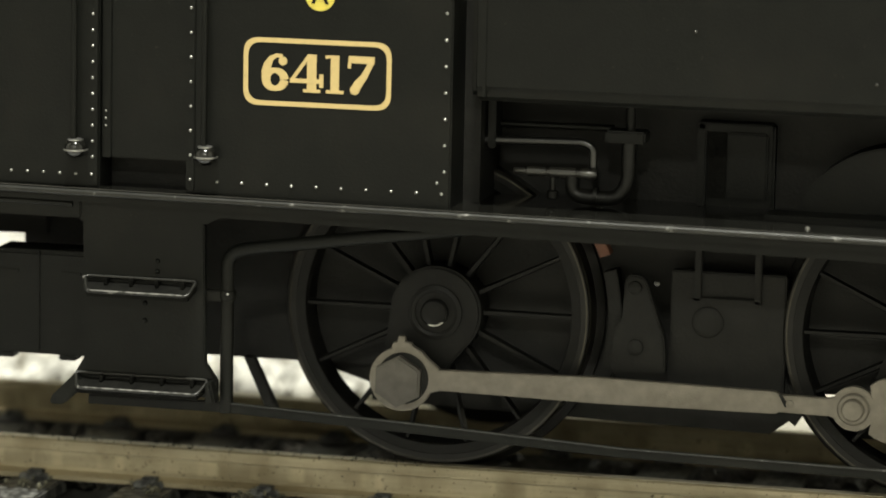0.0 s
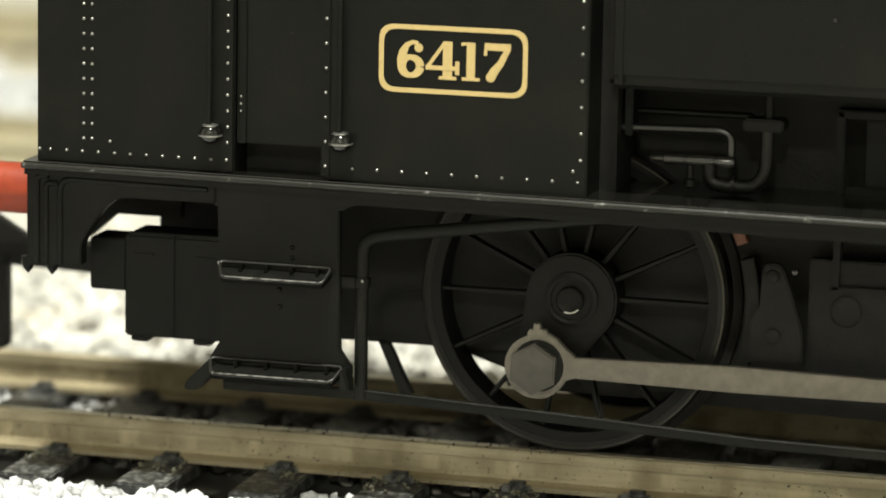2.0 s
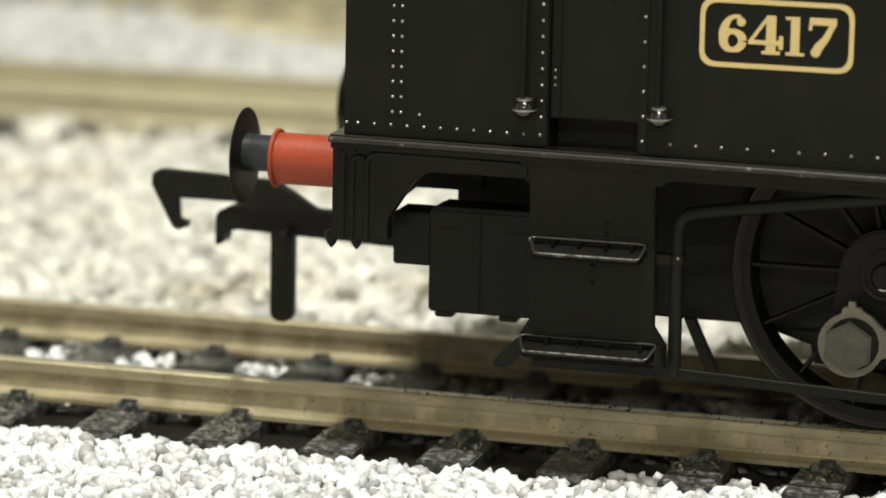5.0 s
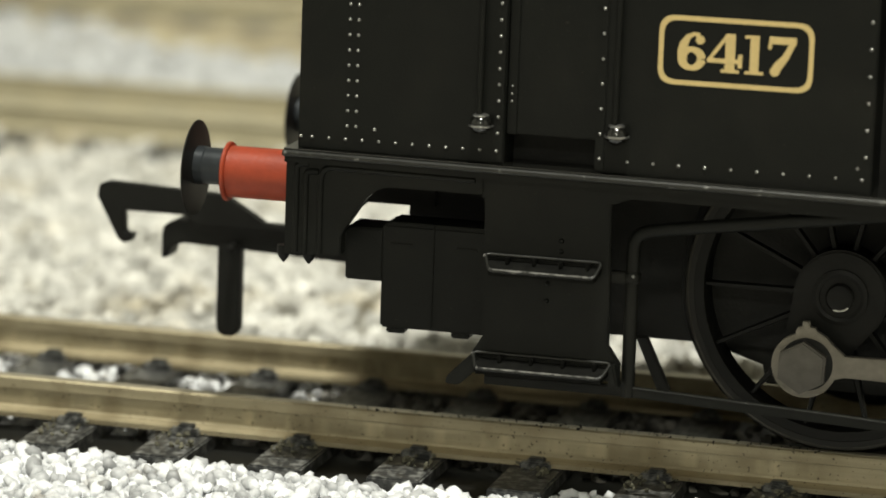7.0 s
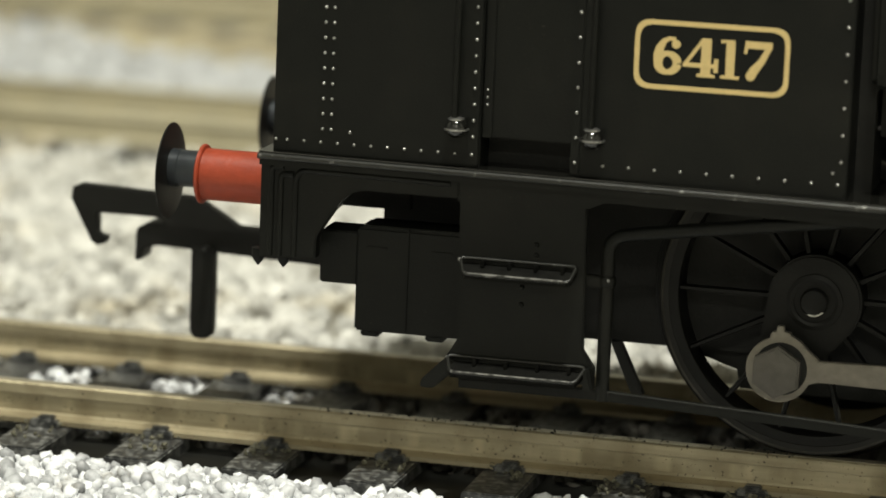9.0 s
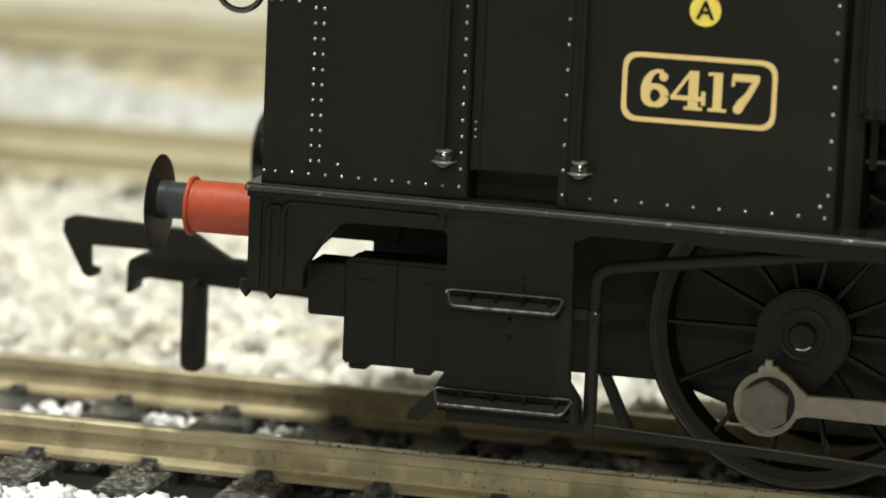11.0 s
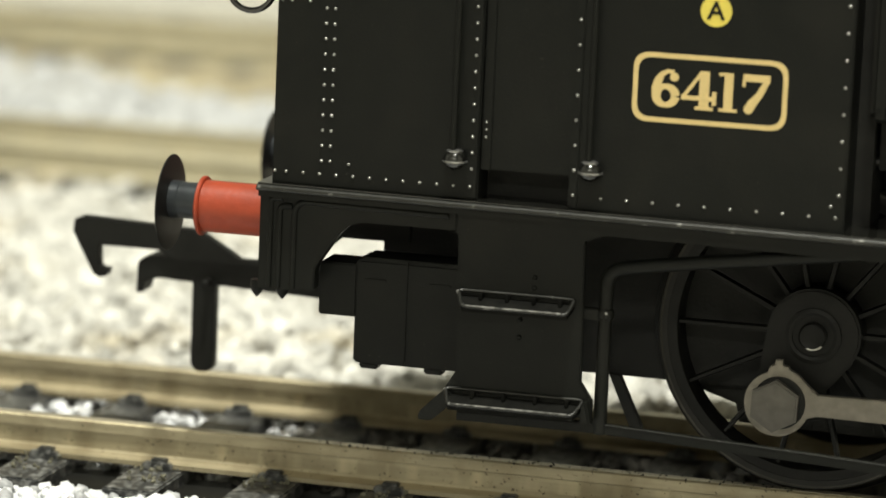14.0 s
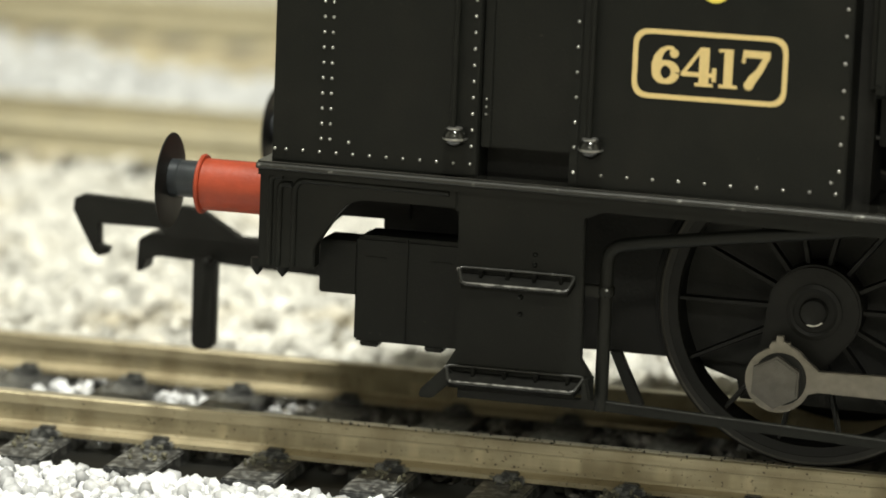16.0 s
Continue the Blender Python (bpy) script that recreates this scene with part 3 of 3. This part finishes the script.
part("frame_boss", lathe([(1.0, 0.2), (1.0, -0.1), (0.85, -0.2), (0.5, -0.2)], (50.3, 8.2, 10.2), "y", 24), CHASSIS, side)
for x in (49.4, 53.2):
    part("frame_post", box(x, x + 0.45, 7.9, 8.9, 11.5, 16.0, 0.06), CHASSIS, side)
part("frame_rail", box(49.4, 53.6, 7.9, 8.9, 11.4, 11.8, 0.06), CHASSIS, side)
part("frame_bolt", lathe([(0.2, 0.1), (0.2, -0.1), (0.08, -0.16)], (47.1, 7.6, 12.6), "y", 10), GLOSS, side)


# wheels
def wheel(cx, pin):
    cz, r, back = 9.98, 9.93, 1.2
    w = part("wheel", lathe([(r - 1.3, 6.9), (r - 1.22, 6.55), (r - 0.62, 6.5), (r - 0.55, 6.9), (r - 0.5, 9.0), (r - 1.3, 9.0)], (cx, 0, cz), "y", 72), WHEEL, loco, "black spoked wheel with a thin worn rim")
    # ring open in the middle: take the two end caps away
    bm = bmesh.new()
    bm.from_mesh(w.data)
    bmesh.ops.delete(bm, geom=[f for f in bm.faces if len(f.verts) > 8], context="FACES")
    bm.verts.ensure_lookup_table()
    n = 72
    for k in range(n):
        bm.faces.new((bm.verts[k], bm.verts[(k + 1) % n], bm.verts[5 * n + (k + 1) % n], bm.verts[5 * n + k]))
    bmesh.ops.recalc_face_normals(bm, faces=bm.faces)
    bm.to_mesh(w.data)
    bm.free()
    tyre = bmesh.new()
    prof = [(r - 0.64, 6.48), (r - 0.62, 6.46), (r - 0.12, 6.44), (r - 0.10, 6.5), (r + 0.02, 8.3), (r + 0.55, 8.55), (r + 0.6, 8.7), (r + 0.55, 8.95), (r - 0.6, 9.05)]
    rings = [[tyre.verts.new((cx + q * math.cos(2 * math.pi * k / 96), d, cz + q * math.sin(2 * math.pi * k / 96))) for k in range(96)] for q, d in prof]
    for a, b in zip(rings, rings[1:] + rings[:1]):
        for k in range(96):
            tyre.faces.new((a[k], a[(k + 1) % 96], b[(k + 1) % 96], b[k]))
    part("tyre", tyre, TYRE, w, "dull steel tyre")
    tread_edge = bmesh.new()
    prof = [(r - 0.28, 6.42), (r - 0.2, 6.43), (r + 0.02, 6.7), (r + 0.05, 8.2), (r - 0.1, 8.2)]
    rings = [[tread_edge.verts.new((cx + q * math.cos(2 * math.pi * k / 96), d, cz + q * math.sin(2 * math.pi * k / 96))) for k in range(96)] for q, d in prof]
    for a, b in zip(rings, rings[1:] + rings[:1]):
        for k in range(96):
            tread_edge.faces.new((a[k], a[(k + 1) % 96], b[(k + 1) % 96], b[k]))
    part("tread", tread_edge, TREAD, w, "bright worn wheel tread")
    for k in range(14):
        a = 2 * math.pi * k / 14
        c, s = math.cos(a), math.sin(a)
        own = bmesh.new()
        quad = []
        for q, half, d0 in ((2.4, 0.24, 6.75), (r - 1.15, 0.16, 6.85)):
            for dd, hh in ((d0, half * 0.55), (d0 + 0.35, half), (d0 + 0.9, half * 0.5)):
                quad.append([own.verts.new((cx + q * c - e * hh * s, dd, cz + q * s + e * hh * c)) for e in (-1, 1)])
        prof_a = [quad[0][0], quad[1][0], quad[2][0], quad[2][1], quad[1][1], quad[0][1]]
        prof_b = [quad[3][0], quad[4][0], quad[5][0], quad[5][1], quad[4][1], quad[3][1]]
        for i in range(6):
            own.faces.new((prof_a[i], prof_a[(i + 1) % 6], prof_b[(i + 1) % 6], prof_b[i]))
        part("spoke", own, WHEEL, w)
    # hub with its crank boss
    px, pz = pin
    ang = math.degrees(math.atan2(pz - cz, px - cx))
    hub = arc(cx, cz, 2.95, ang + 68, ang + 292, 30) + arc(px, pz, 1.75, ang - 60, ang + 60, 14)
    boss = part("hub", prism(hub, 5.9, 8.6, 0.15), WHEEL, w)
    part("hub_ring", lathe([(1.75, 5.95), (1.75, 5.75), (1.5, 5.68), (1.3, 5.75), (1.3, 5.95)], (cx, 0, cz), "y", 36), WHEEL, w)
    part("axle_end", lathe([(0.88, 6.0), (0.88, 5.55), (0.78, 5.45), (0.7, 5.5), (0.05, 5.52)], (cx, 0, cz), "y", 30), WHEEL, w)
    # bright metal arc painting the crescent of light on the axle end
    worn = arc(cx, cz, 0.85, -118, -40, 8) + arc(cx, cz, 0.74, -46, -108, 8)
    part("worn_edge", prism(worn, 5.42, 5.5, 0.02), RIVET, w, "bright crescent painted as the axle end's glint")
    part("crank_pin", lathe([(0.75, 6.0), (0.75, 4.45)], (px, 0, pz), "y", 20), STEEL, w)
    w.location.y = back * MM
    return w


PIN_A, PIN_B, PIN_C = (31.17, 5.79), (59.95, 5.79), (62.3, 5.79)
wheel(32.98, PIN_A)
wheel(65.05, PIN_C)
for x in (32.98, 65.05):
    far_rim = lathe([(10.3, 24.2), (10.3, 24.6), (9.7, 24.9), (9.7, 26.6), (8.6, 26.6)], (x, 0, 9.72), "y", 60)
    part("far_wheel", far_rim, WHEEL, loco, "black wheel on the far rail")

# coupling rod
ax, az = PIN_A
eye = [(ax + 2.4, 6.66), (ax + 1.8, 7.14), (ax + 1.3, 7.66), (ax + 0.68, 7.99), (ax + 0.62, 8.16), (ax + 0.25, 8.22), (ax + 0.2, 8.56), (ax - 0.2, 8.56), (ax - 0.25, 8.22), (ax - 0.5, 8.16), (ax - 0.62, 7.95)] + arc(ax, az, 2.05, 108, 338, 26)
eye += [(ax + 2.5, 5.22), (43.8, 5.07), (55.1, 5.16), (55.35, 5.29), (57.3, 5.24), (58.4, 5.24)]
bx, bz = PIN_B
eye += arc(bx, bz, 1.4, 208, 320, 10) + arc(62.3, bz, 2.05, 228, 340, 10) + [(65.0, 5.25), (END, 5.2), (END, 6.6), (65.0, 6.6)] + arc(62.3, bz, 2.05, 20, 132, 10) + arc(bx, bz, 1.4, 40, 152, 10)
eye += [(58.4, 6.34), (57.3, 6.36), (55.4, 6.36), (55.1, 6.54), (43.8, 6.72), (ax + 2.5, 6.54)]
rod = part("coupling_rod", prism(eye, 5.6, 6.2, 0.07), STEEL, loco, "dull grey steel coupling rod")
nut = [(ax - 0.04 + 1.66 * math.cos(radians(60 * k + 28)), az - 0.02 + 1.66 * math.sin(radians(60 * k + 28))) for k in range(6)]
part("hexagon_nut", prism(nut, 4.8, 5.55, 0.12), NUT, rod, "large grey hexagon nut")
# dark disc, set up and right, paints the nut's shadow
part("nut_recess", lathe([(1.66, 5.61), (1.66, 5.55), (1.5, 5.53)], (ax + 0.14, 0, az + 0.1), "y", 36), CHASSIS, rod, "dark disc painting the nut's shadow")
part("bolt_head", lathe([(1.0, 5.65), (1.0, 5.4), (0.9, 5.3), (0.72, 5.3), (0.7, 5.05), (0.6, 4.95)], (bx, 0, bz), "y", 28), STEEL, rod)
part("knuckle_slot", prism([(55.25, 6.45), (55.5, 6.4), (55.95, 5.75), (55.7, 5.6)], 5.56, 5.66, 0.02), CHASSIS, rod, "dark slot of the rod's knuckle joint")
part("knuckle_pin", lathe([(0.25, 5.65), (0.25, 5.5), (0.1, 5.45)], (56.0, 0, 5.84), "y", 12), STEEL, rod)

# bunker, doorway, cab
bunker = part("bunker", prism([(-0.2, 17.9), (-0.2, 42.0), (12.9, 42.0), (12.9, 17.8)], 0.0, 33.2, 0.14), BLACK, loco, "black riveted bunker side")
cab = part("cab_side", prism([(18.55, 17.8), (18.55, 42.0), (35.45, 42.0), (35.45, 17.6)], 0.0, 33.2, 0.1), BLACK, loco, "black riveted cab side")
part("doorway", box(12.8, 18.6, 2.6, 30.6, 17.7, 42.0, 0), CHASSIS, loco)
part("door_panel", box(12.85, 18.6, 0.55, 1.2, 19.75, 42.0, 0.08), BLACK, loco)
part("door_strip", box(12.95, 13.55, 0.4, 0.7, 19.75, 42.0, 0.05), BLACK, loco)
part("pillar_strip", box(18.6, 19.15, -0.12, 0.1, 18.05, 42.0, 0.05), BLACK, cab)
part("pillar_strip", box(12.2, 12.85, -0.12, 0.1, 18.05, 42.0, 0.05), BLACK, bunker)
for x, parent, kz in ((11.4, bunker, 20.3), (19.85, cab, 20.25)):
    rail_part = part("handrail", tube([(x, -0.55, kz), (x + 0.05, -0.55, 42.0)], 0.2, 10), BLACK, parent)
    part("handrail_knob", lathe([(0.05, -0.58), (0.38, -0.48), (0.62, -0.25), (0.72, 0.0), (0.67, 0.28), (0.5, 0.52), (0.24, 0.64)], (x + 0.12, -0.5, kz), "z", 20), GLOSS, rail_part, "shiny black handrail knob")
    # two bright rings paint the reflections on the knob
    part("knob_band", lathe([(0.71, -0.06), (0.77, -0.03), (0.77, 0.03), (0.71, 0.06)], (x + 0.14, -0.5, kz - 0.02), "z", 24), RIVET, rail_part, "thin bright ring painted as a reflection")
    part("knob_cap", lathe([(0.38, 0.55), (0.5, 0.57), (0.52, 0.63), (0.38, 0.69)], (x + 0.1, -0.5, kz), "z", 20), RIVET, rail_part, "bright ring painted as a highlight")

# bright metal domes, so the rivets' sparkle is in their colour
rivet = part("rivet", dome(0.11, 0.11, 14), RIVET, bunker, "", 75)
places = [(bunker, x, 18.72) for x in (0.0, 0.72)] + [(bunker, 1.8 + 1.065 * k, 18.72 - 0.004 * k) for k in range(11)]
places += [(bunker, x, 19.55 + 0.945 * k) for x in (2.95, 3.5) for k in range(14)]
places += [(bunker, 12.5, 19.82 + 0.995 * k) for k in range(12)] + [(bunker, 4.7, 19.45)]
places += [(bunker, x, 29.36) for x in (0.12, 0.73, 1.88)]
places += [(cab, 20.6 + 1.59 * k, 18.63) for k in range(10)] + [(cab, 18.88, 18.72 + 1.53 * k) for k in range(9)]
places += [(cab, 35.05, 20.0 + 1.62 * k) for k in range(8)] + [(cab, 34.6, 19.3)]
places = [p for p in places if p[2] < 32]
rivet.location = (12.45 * MM, -0.12 * MM, 18.72 * MM)
for parent, x, z in places:
    clone(rivet, x, -0.12 if x in (12.5, 18.88) else 0, z, parent, "rivet")
tiny = part("door_rivet", dome(0.085, 0.08), RIVET, cab, "", 75)
tiny.location = (13.2 * MM, 0.4 * MM, 22.7 * MM)
clone(tiny, 13.2, 0.4, 22.24, cab)
clone(tiny, 13.2, 0.4, 21.78, cab)
part("lamp_loop", tube([(-2.85 + 1.5 * math.cos(radians(a)), 3.0, 29.65 + 1.5 * math.sin(radians(a))) for a in range(-320, 21, 10)], 0.2, 10), GLOSS, bunker, "black wire loop behind the bunker")


# cab number and route disc, printed on the cab side
def strip(pts, bm, depth):
    """A flat band along (x, z, width) points."""
    left, right = [], []
    for i, (x, z, w) in enumerate(pts):
        a, b = pts[max(i - 1, 0)], pts[min(i + 1, len(pts) - 1)]
        d = Vector((b[0] - a[0], b[1] - a[1])).normalized()
        left.append((x - d.y * w / 2, z + d.x * w / 2))
        right.append((x + d.y * w / 2, z - d.x * w / 2))
    prism(left + right[::-1], -0.03 - depth, 0.02, 0, bm)


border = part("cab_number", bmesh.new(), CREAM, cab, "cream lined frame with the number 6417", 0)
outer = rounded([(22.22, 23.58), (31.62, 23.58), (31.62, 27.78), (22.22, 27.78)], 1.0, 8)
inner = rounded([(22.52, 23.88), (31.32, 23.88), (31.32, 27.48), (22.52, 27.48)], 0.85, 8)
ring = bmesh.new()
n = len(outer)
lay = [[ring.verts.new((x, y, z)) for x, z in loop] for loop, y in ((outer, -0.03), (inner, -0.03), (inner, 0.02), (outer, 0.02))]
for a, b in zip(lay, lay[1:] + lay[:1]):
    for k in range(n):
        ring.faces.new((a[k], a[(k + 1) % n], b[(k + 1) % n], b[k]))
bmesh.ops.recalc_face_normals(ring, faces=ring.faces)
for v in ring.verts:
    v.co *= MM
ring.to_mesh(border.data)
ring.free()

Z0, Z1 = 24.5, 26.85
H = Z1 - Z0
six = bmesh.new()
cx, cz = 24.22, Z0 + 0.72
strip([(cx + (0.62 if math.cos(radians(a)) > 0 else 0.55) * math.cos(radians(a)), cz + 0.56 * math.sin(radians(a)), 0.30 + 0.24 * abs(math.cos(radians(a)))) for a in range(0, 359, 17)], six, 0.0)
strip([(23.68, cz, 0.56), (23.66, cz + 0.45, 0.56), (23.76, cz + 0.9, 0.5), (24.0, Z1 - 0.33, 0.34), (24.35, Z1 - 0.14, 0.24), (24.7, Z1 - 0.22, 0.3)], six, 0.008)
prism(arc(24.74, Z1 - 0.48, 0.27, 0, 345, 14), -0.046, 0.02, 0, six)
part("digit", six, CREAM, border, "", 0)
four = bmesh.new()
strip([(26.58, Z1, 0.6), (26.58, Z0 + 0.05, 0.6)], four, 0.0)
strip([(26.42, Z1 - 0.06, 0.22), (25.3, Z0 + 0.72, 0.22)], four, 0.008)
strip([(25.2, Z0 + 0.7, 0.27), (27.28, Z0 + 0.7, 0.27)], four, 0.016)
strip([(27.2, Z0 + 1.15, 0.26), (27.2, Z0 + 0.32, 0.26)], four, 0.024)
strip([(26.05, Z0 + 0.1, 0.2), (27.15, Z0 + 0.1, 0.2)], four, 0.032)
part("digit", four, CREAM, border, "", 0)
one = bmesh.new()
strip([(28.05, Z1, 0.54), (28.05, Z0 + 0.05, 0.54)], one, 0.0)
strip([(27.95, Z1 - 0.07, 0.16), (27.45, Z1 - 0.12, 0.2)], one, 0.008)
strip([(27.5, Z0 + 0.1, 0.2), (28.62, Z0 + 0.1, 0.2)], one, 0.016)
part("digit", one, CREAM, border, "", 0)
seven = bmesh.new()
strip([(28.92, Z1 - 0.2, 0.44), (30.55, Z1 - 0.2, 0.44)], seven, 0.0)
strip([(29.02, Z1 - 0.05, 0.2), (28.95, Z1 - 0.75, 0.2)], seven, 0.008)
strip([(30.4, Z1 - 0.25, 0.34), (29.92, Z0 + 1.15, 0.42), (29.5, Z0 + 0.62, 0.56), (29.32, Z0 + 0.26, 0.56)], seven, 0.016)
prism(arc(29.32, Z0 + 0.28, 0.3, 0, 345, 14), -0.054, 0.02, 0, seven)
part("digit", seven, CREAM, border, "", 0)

disc = part("route_disc", lathe([(0.95, 0.02), (0.95, -0.03)], (27.05, 0, 30.5), "y", 36), YELLOW, cab, "round yellow route disc with a black letter A")
text = bpy.data.curves.new("letter", "FONT")
text.body, text.align_x, text.align_y, text.size, text.extrude, text.offset = "A", "CENTER", "CENTER", 1.55 * MM, 0.01 * MM, 0.03 * MM
scrap = new("scrap", text)
letter_mesh = bpy.data.meshes.new_from_object(scrap.evaluated_get(bpy.context.evaluated_depsgraph_get()))
bpy.data.objects.remove(scrap)
letter = new("letter", letter_mesh)
letter_mesh.materials.clear()
letter_mesh.materials.append(BLACK)
letter.parent = disc
letter.matrix_local = Matrix.Translation((27.05 * MM, -0.045 * MM, 30.48 * MM)) @ Matrix.Rotation(radians(90), 4, "X")

# pannier tank and what shows below it
tank_poly = [(1.0, 42.0), (1.0, 24.9), (1.5, 24.3), (33.2 - 1.5, 24.3), (33.2 - 1.0, 24.9), (33.2 - 1.0, 42.0)]
tank_bm = bmesh.new()
ends = [[tank_bm.verts.new((x, y, z)) for y, z in tank_poly] for x in (36.4, END)]
for k in range(6):
    tank_bm.faces.new((ends[0][k], ends[0][(k + 1) % 6], ends[1][(k + 1) % 6], ends[1][k]))
tank_bm.faces.new(ends[0]), tank_bm.faces.new(ends[1])
bmesh.ops.bevel(tank_bm, geom=tank_bm.edges[:], offset=0.35, segments=3, affect="EDGES")
tank = part("pannier_tank", tank_bm, BLACK, loco, "satin black side tank")
part("tank_band", box(37.1, 37.35, 0.9, 1.2, 24.6, 42.0, 0.05), BLACK, tank)
for x, z in ((50.2, 29.2), (61.2, 26.5)):
    part("tank_rivet", lathe([(0.14, 0.1), (0.14, 0), (0.1, -0.1), (0.02, -0.14)], (x, 1.0, z), "y", 10), GLOSS, tank)
part("cab_front", box(35.4, 36.5, 3.5, 29.7, 17.6, 42.0, 0), CHASSIS, loco)
part("firebox", box(36.4, END, 8.8, 24.4, 17.2, 24.6, 0.3), CHASSIS, loco)
hatch = part("frame_box", box(49.3, 54.2, 8.0, 9.0, 17.4, 22.9, 0.15), BLACK, loco)
part("box_panel", box(51.3, 53.8, 7.7, 8.1, 18.1, 22.3, 0.12), BLACK, hatch)
part("box_post", box(49.4, 49.95, 7.6, 8.1, 17.6, 22.9, 0.1), BLACK, hatch)
# dull black plate painting the shade in the box's recess
part("box_recess", box(50.0, 51.2, 7.93, 8.1, 18.1, 22.3, 0.03), MATT, hatch, "dark recess")
part("box_lintel", box(49.4, 54.1, 7.6, 8.1, 22.4, 22.85, 0.08), BLACK, hatch)
splash = arc(62.2, 15.2, 6.9, 20, 160, 28)
part("splasher", prism([(55.6, 17.3)] + [p for p in reversed(splash) if p[1] > 17.4] + [(68.8, 17.3)], 5.9, 9.2, 0.12), BLACK, loco)
part("splasher_foot", box(54.3, END, 3.6, 6.0, 17.3, 17.9, 0.06), BLACK, loco)
# bright metal head painting a star-like glint
part("foot_rivet", lathe([(0.17, 0), (0.15, 0.12), (0.03, 0.18)], (57.35, 1.0, 17.55), "z", 12), RIVET, loco, "rivet head in bright glint metal")

injector = part("injector", lathe([(0.16, 38.4), (0.22, 38.5), (0.22, 39.2), (0.34, 39.3), (0.34, 40.5), (0.27, 40.55), (0.27, 40.7), (0.36, 40.75), (0.38, 42.4), (0.3, 42.45), (0.3, 42.6), (0.38, 42.65), (0.38, 43.5), (0.28, 43.7)], (0, 4.6, 19.7), "x", 16), COPPER, loco, "dark metal injector with pipes")
part("steam_pipe", tube([(35.3, 5.0, 21.45), (42.7, 5.0, 21.6), (43.35, 5.0, 21.3), (43.35, 5.0, 19.9)], 0.27, 12, bend=0.7), EDGE, injector)
part("water_pipe", tube([(42.1, 4.7, 19.6), (42.1, 4.7, 18.35), (43.4, 4.7, 18.2), (45.0, 4.7, 18.25), (45.6, 4.8, 19.2), (45.6, 4.9, 21.8)], 0.46, 14, bend=1.0), PIPE, injector)
part("pipe_band", tube([(43.5, 4.7, 18.3), (43.75, 4.7, 18.3)], 0.56, 14), PIPE, injector)
part("valve_block", box(44.2, 46.7, 4.2, 6.0, 21.75, 22.5, 0.12), BLACK, injector)
part("valve_stem", tube([(45.65, 5.0, 22.4), (45.65, 5.0, 24.3)], 0.3, 12), BLACK, injector)
part("feed_pipe", tube([(35.3, 6.2, 22.4), (44.4, 6.2, 22.4)], 0.22, 10), BLACK, injector)
part("drain_knob", lathe([(0.15, 18.0), (0.38, 18.1), (0.38, 18.5), (0.2, 18.6), (0.2, 19.5)], (40.9, 4.6, 0), "z", 14), PIPE, injector)
part("pipe_bracket", box(36.7, 37.2, 4.6, 6.6, 21.0, 24.4, 0.08), BLACK, injector)


# buffers
def buffer(y):
    b = part("buffer", lathe([(1.65, -0.9), (1.65, -6.05), (1.84, -6.08), (1.9, -6.16), (1.9, -6.3), (1.7, -6.4), (1.2, -6.4)], (0, y, 15.2), "x", 40), RED, loco, "red buffer housing")
    part("shank", lathe([(1.18, -6.4), (1.18, -7.7), (1.22, -7.75), (1.22, -8.6)], (0, y, 15.45), "x", 28), GUNMETAL, b, "dark steel shank")
    part("buffer_head", lathe([(1.1, -8.3), (1.6, -8.32), (2.9, -8.36), (3.05, -8.39), (3.08, -8.45), (2.95, -8.52), (1.6, -8.6), (0.1, -8.64)], (0, y, 15.25), "x", 64), HEAD, b, "black buffer head")
    return b


first_buffer = buffer(5.25)
part("step_stud", box(-1.95, -1.25, 3.72, 4.5, 16.15, 16.5, 0.12), CHASSIS, first_buffer, "small dark step stud")
buffer(27.95)

# tension coupling
coupling = part("coupling", prism(rounded([(-13.2, 9.55), (-14.3, 9.2), (-14.35, 6.9), (-13.95, 6.95), (-13.75, 7.75), (-12.8, 8.05), (-0.8, 7.6), (-0.8, 9.5)], [0.4, 0.5, 0.1, 0.1, 0.3, 0.3, 0, 0]), 16.4, 18.6, 0.1), PLASTIC, loco, "black plastic coupling with hook")
hook = [(-18.2, 11.85), (-18.75, 11.6), (-18.85, 10.8), (-17.35, 8.0), (-16.95, 7.75), (-16.4, 7.95), (-16.3, 8.4), (-16.75, 8.45), (-16.95, 8.6), (-17.0, 10.0), (-12.7, 10.0), (-12.0, 9.4), (-5.0, 9.4), (-5.0, 9.75), (-7.1, 9.8), (-9.6, 11.3), (-10.4, 11.55)]
part("hook", prism(hook, 16.1, 17.1, 0.08), PLASTIC, coupling, "black hook arm")
part("drop_tail", prism(rounded([(-10.3, 8.2), (-10.3, 1.95), (-8.7, 1.95), (-8.7, 8.2)], [0, 0.8, 0.8, 0]), 16.1, 17.1, 0.1), PLASTIC, coupling)
part("bumper_bar", box(-14.3, -13.8, 16.6, 21.0, 7.6, 9.15, 0.15), PLASTIC, coupling)
part("pivot_pin", lathe([(0.25, 16.1), (0.25, 15.0), (0.1, 14.9)], (-9.1, 0, 8.2), "y", 12), PLASTIC, coupling)
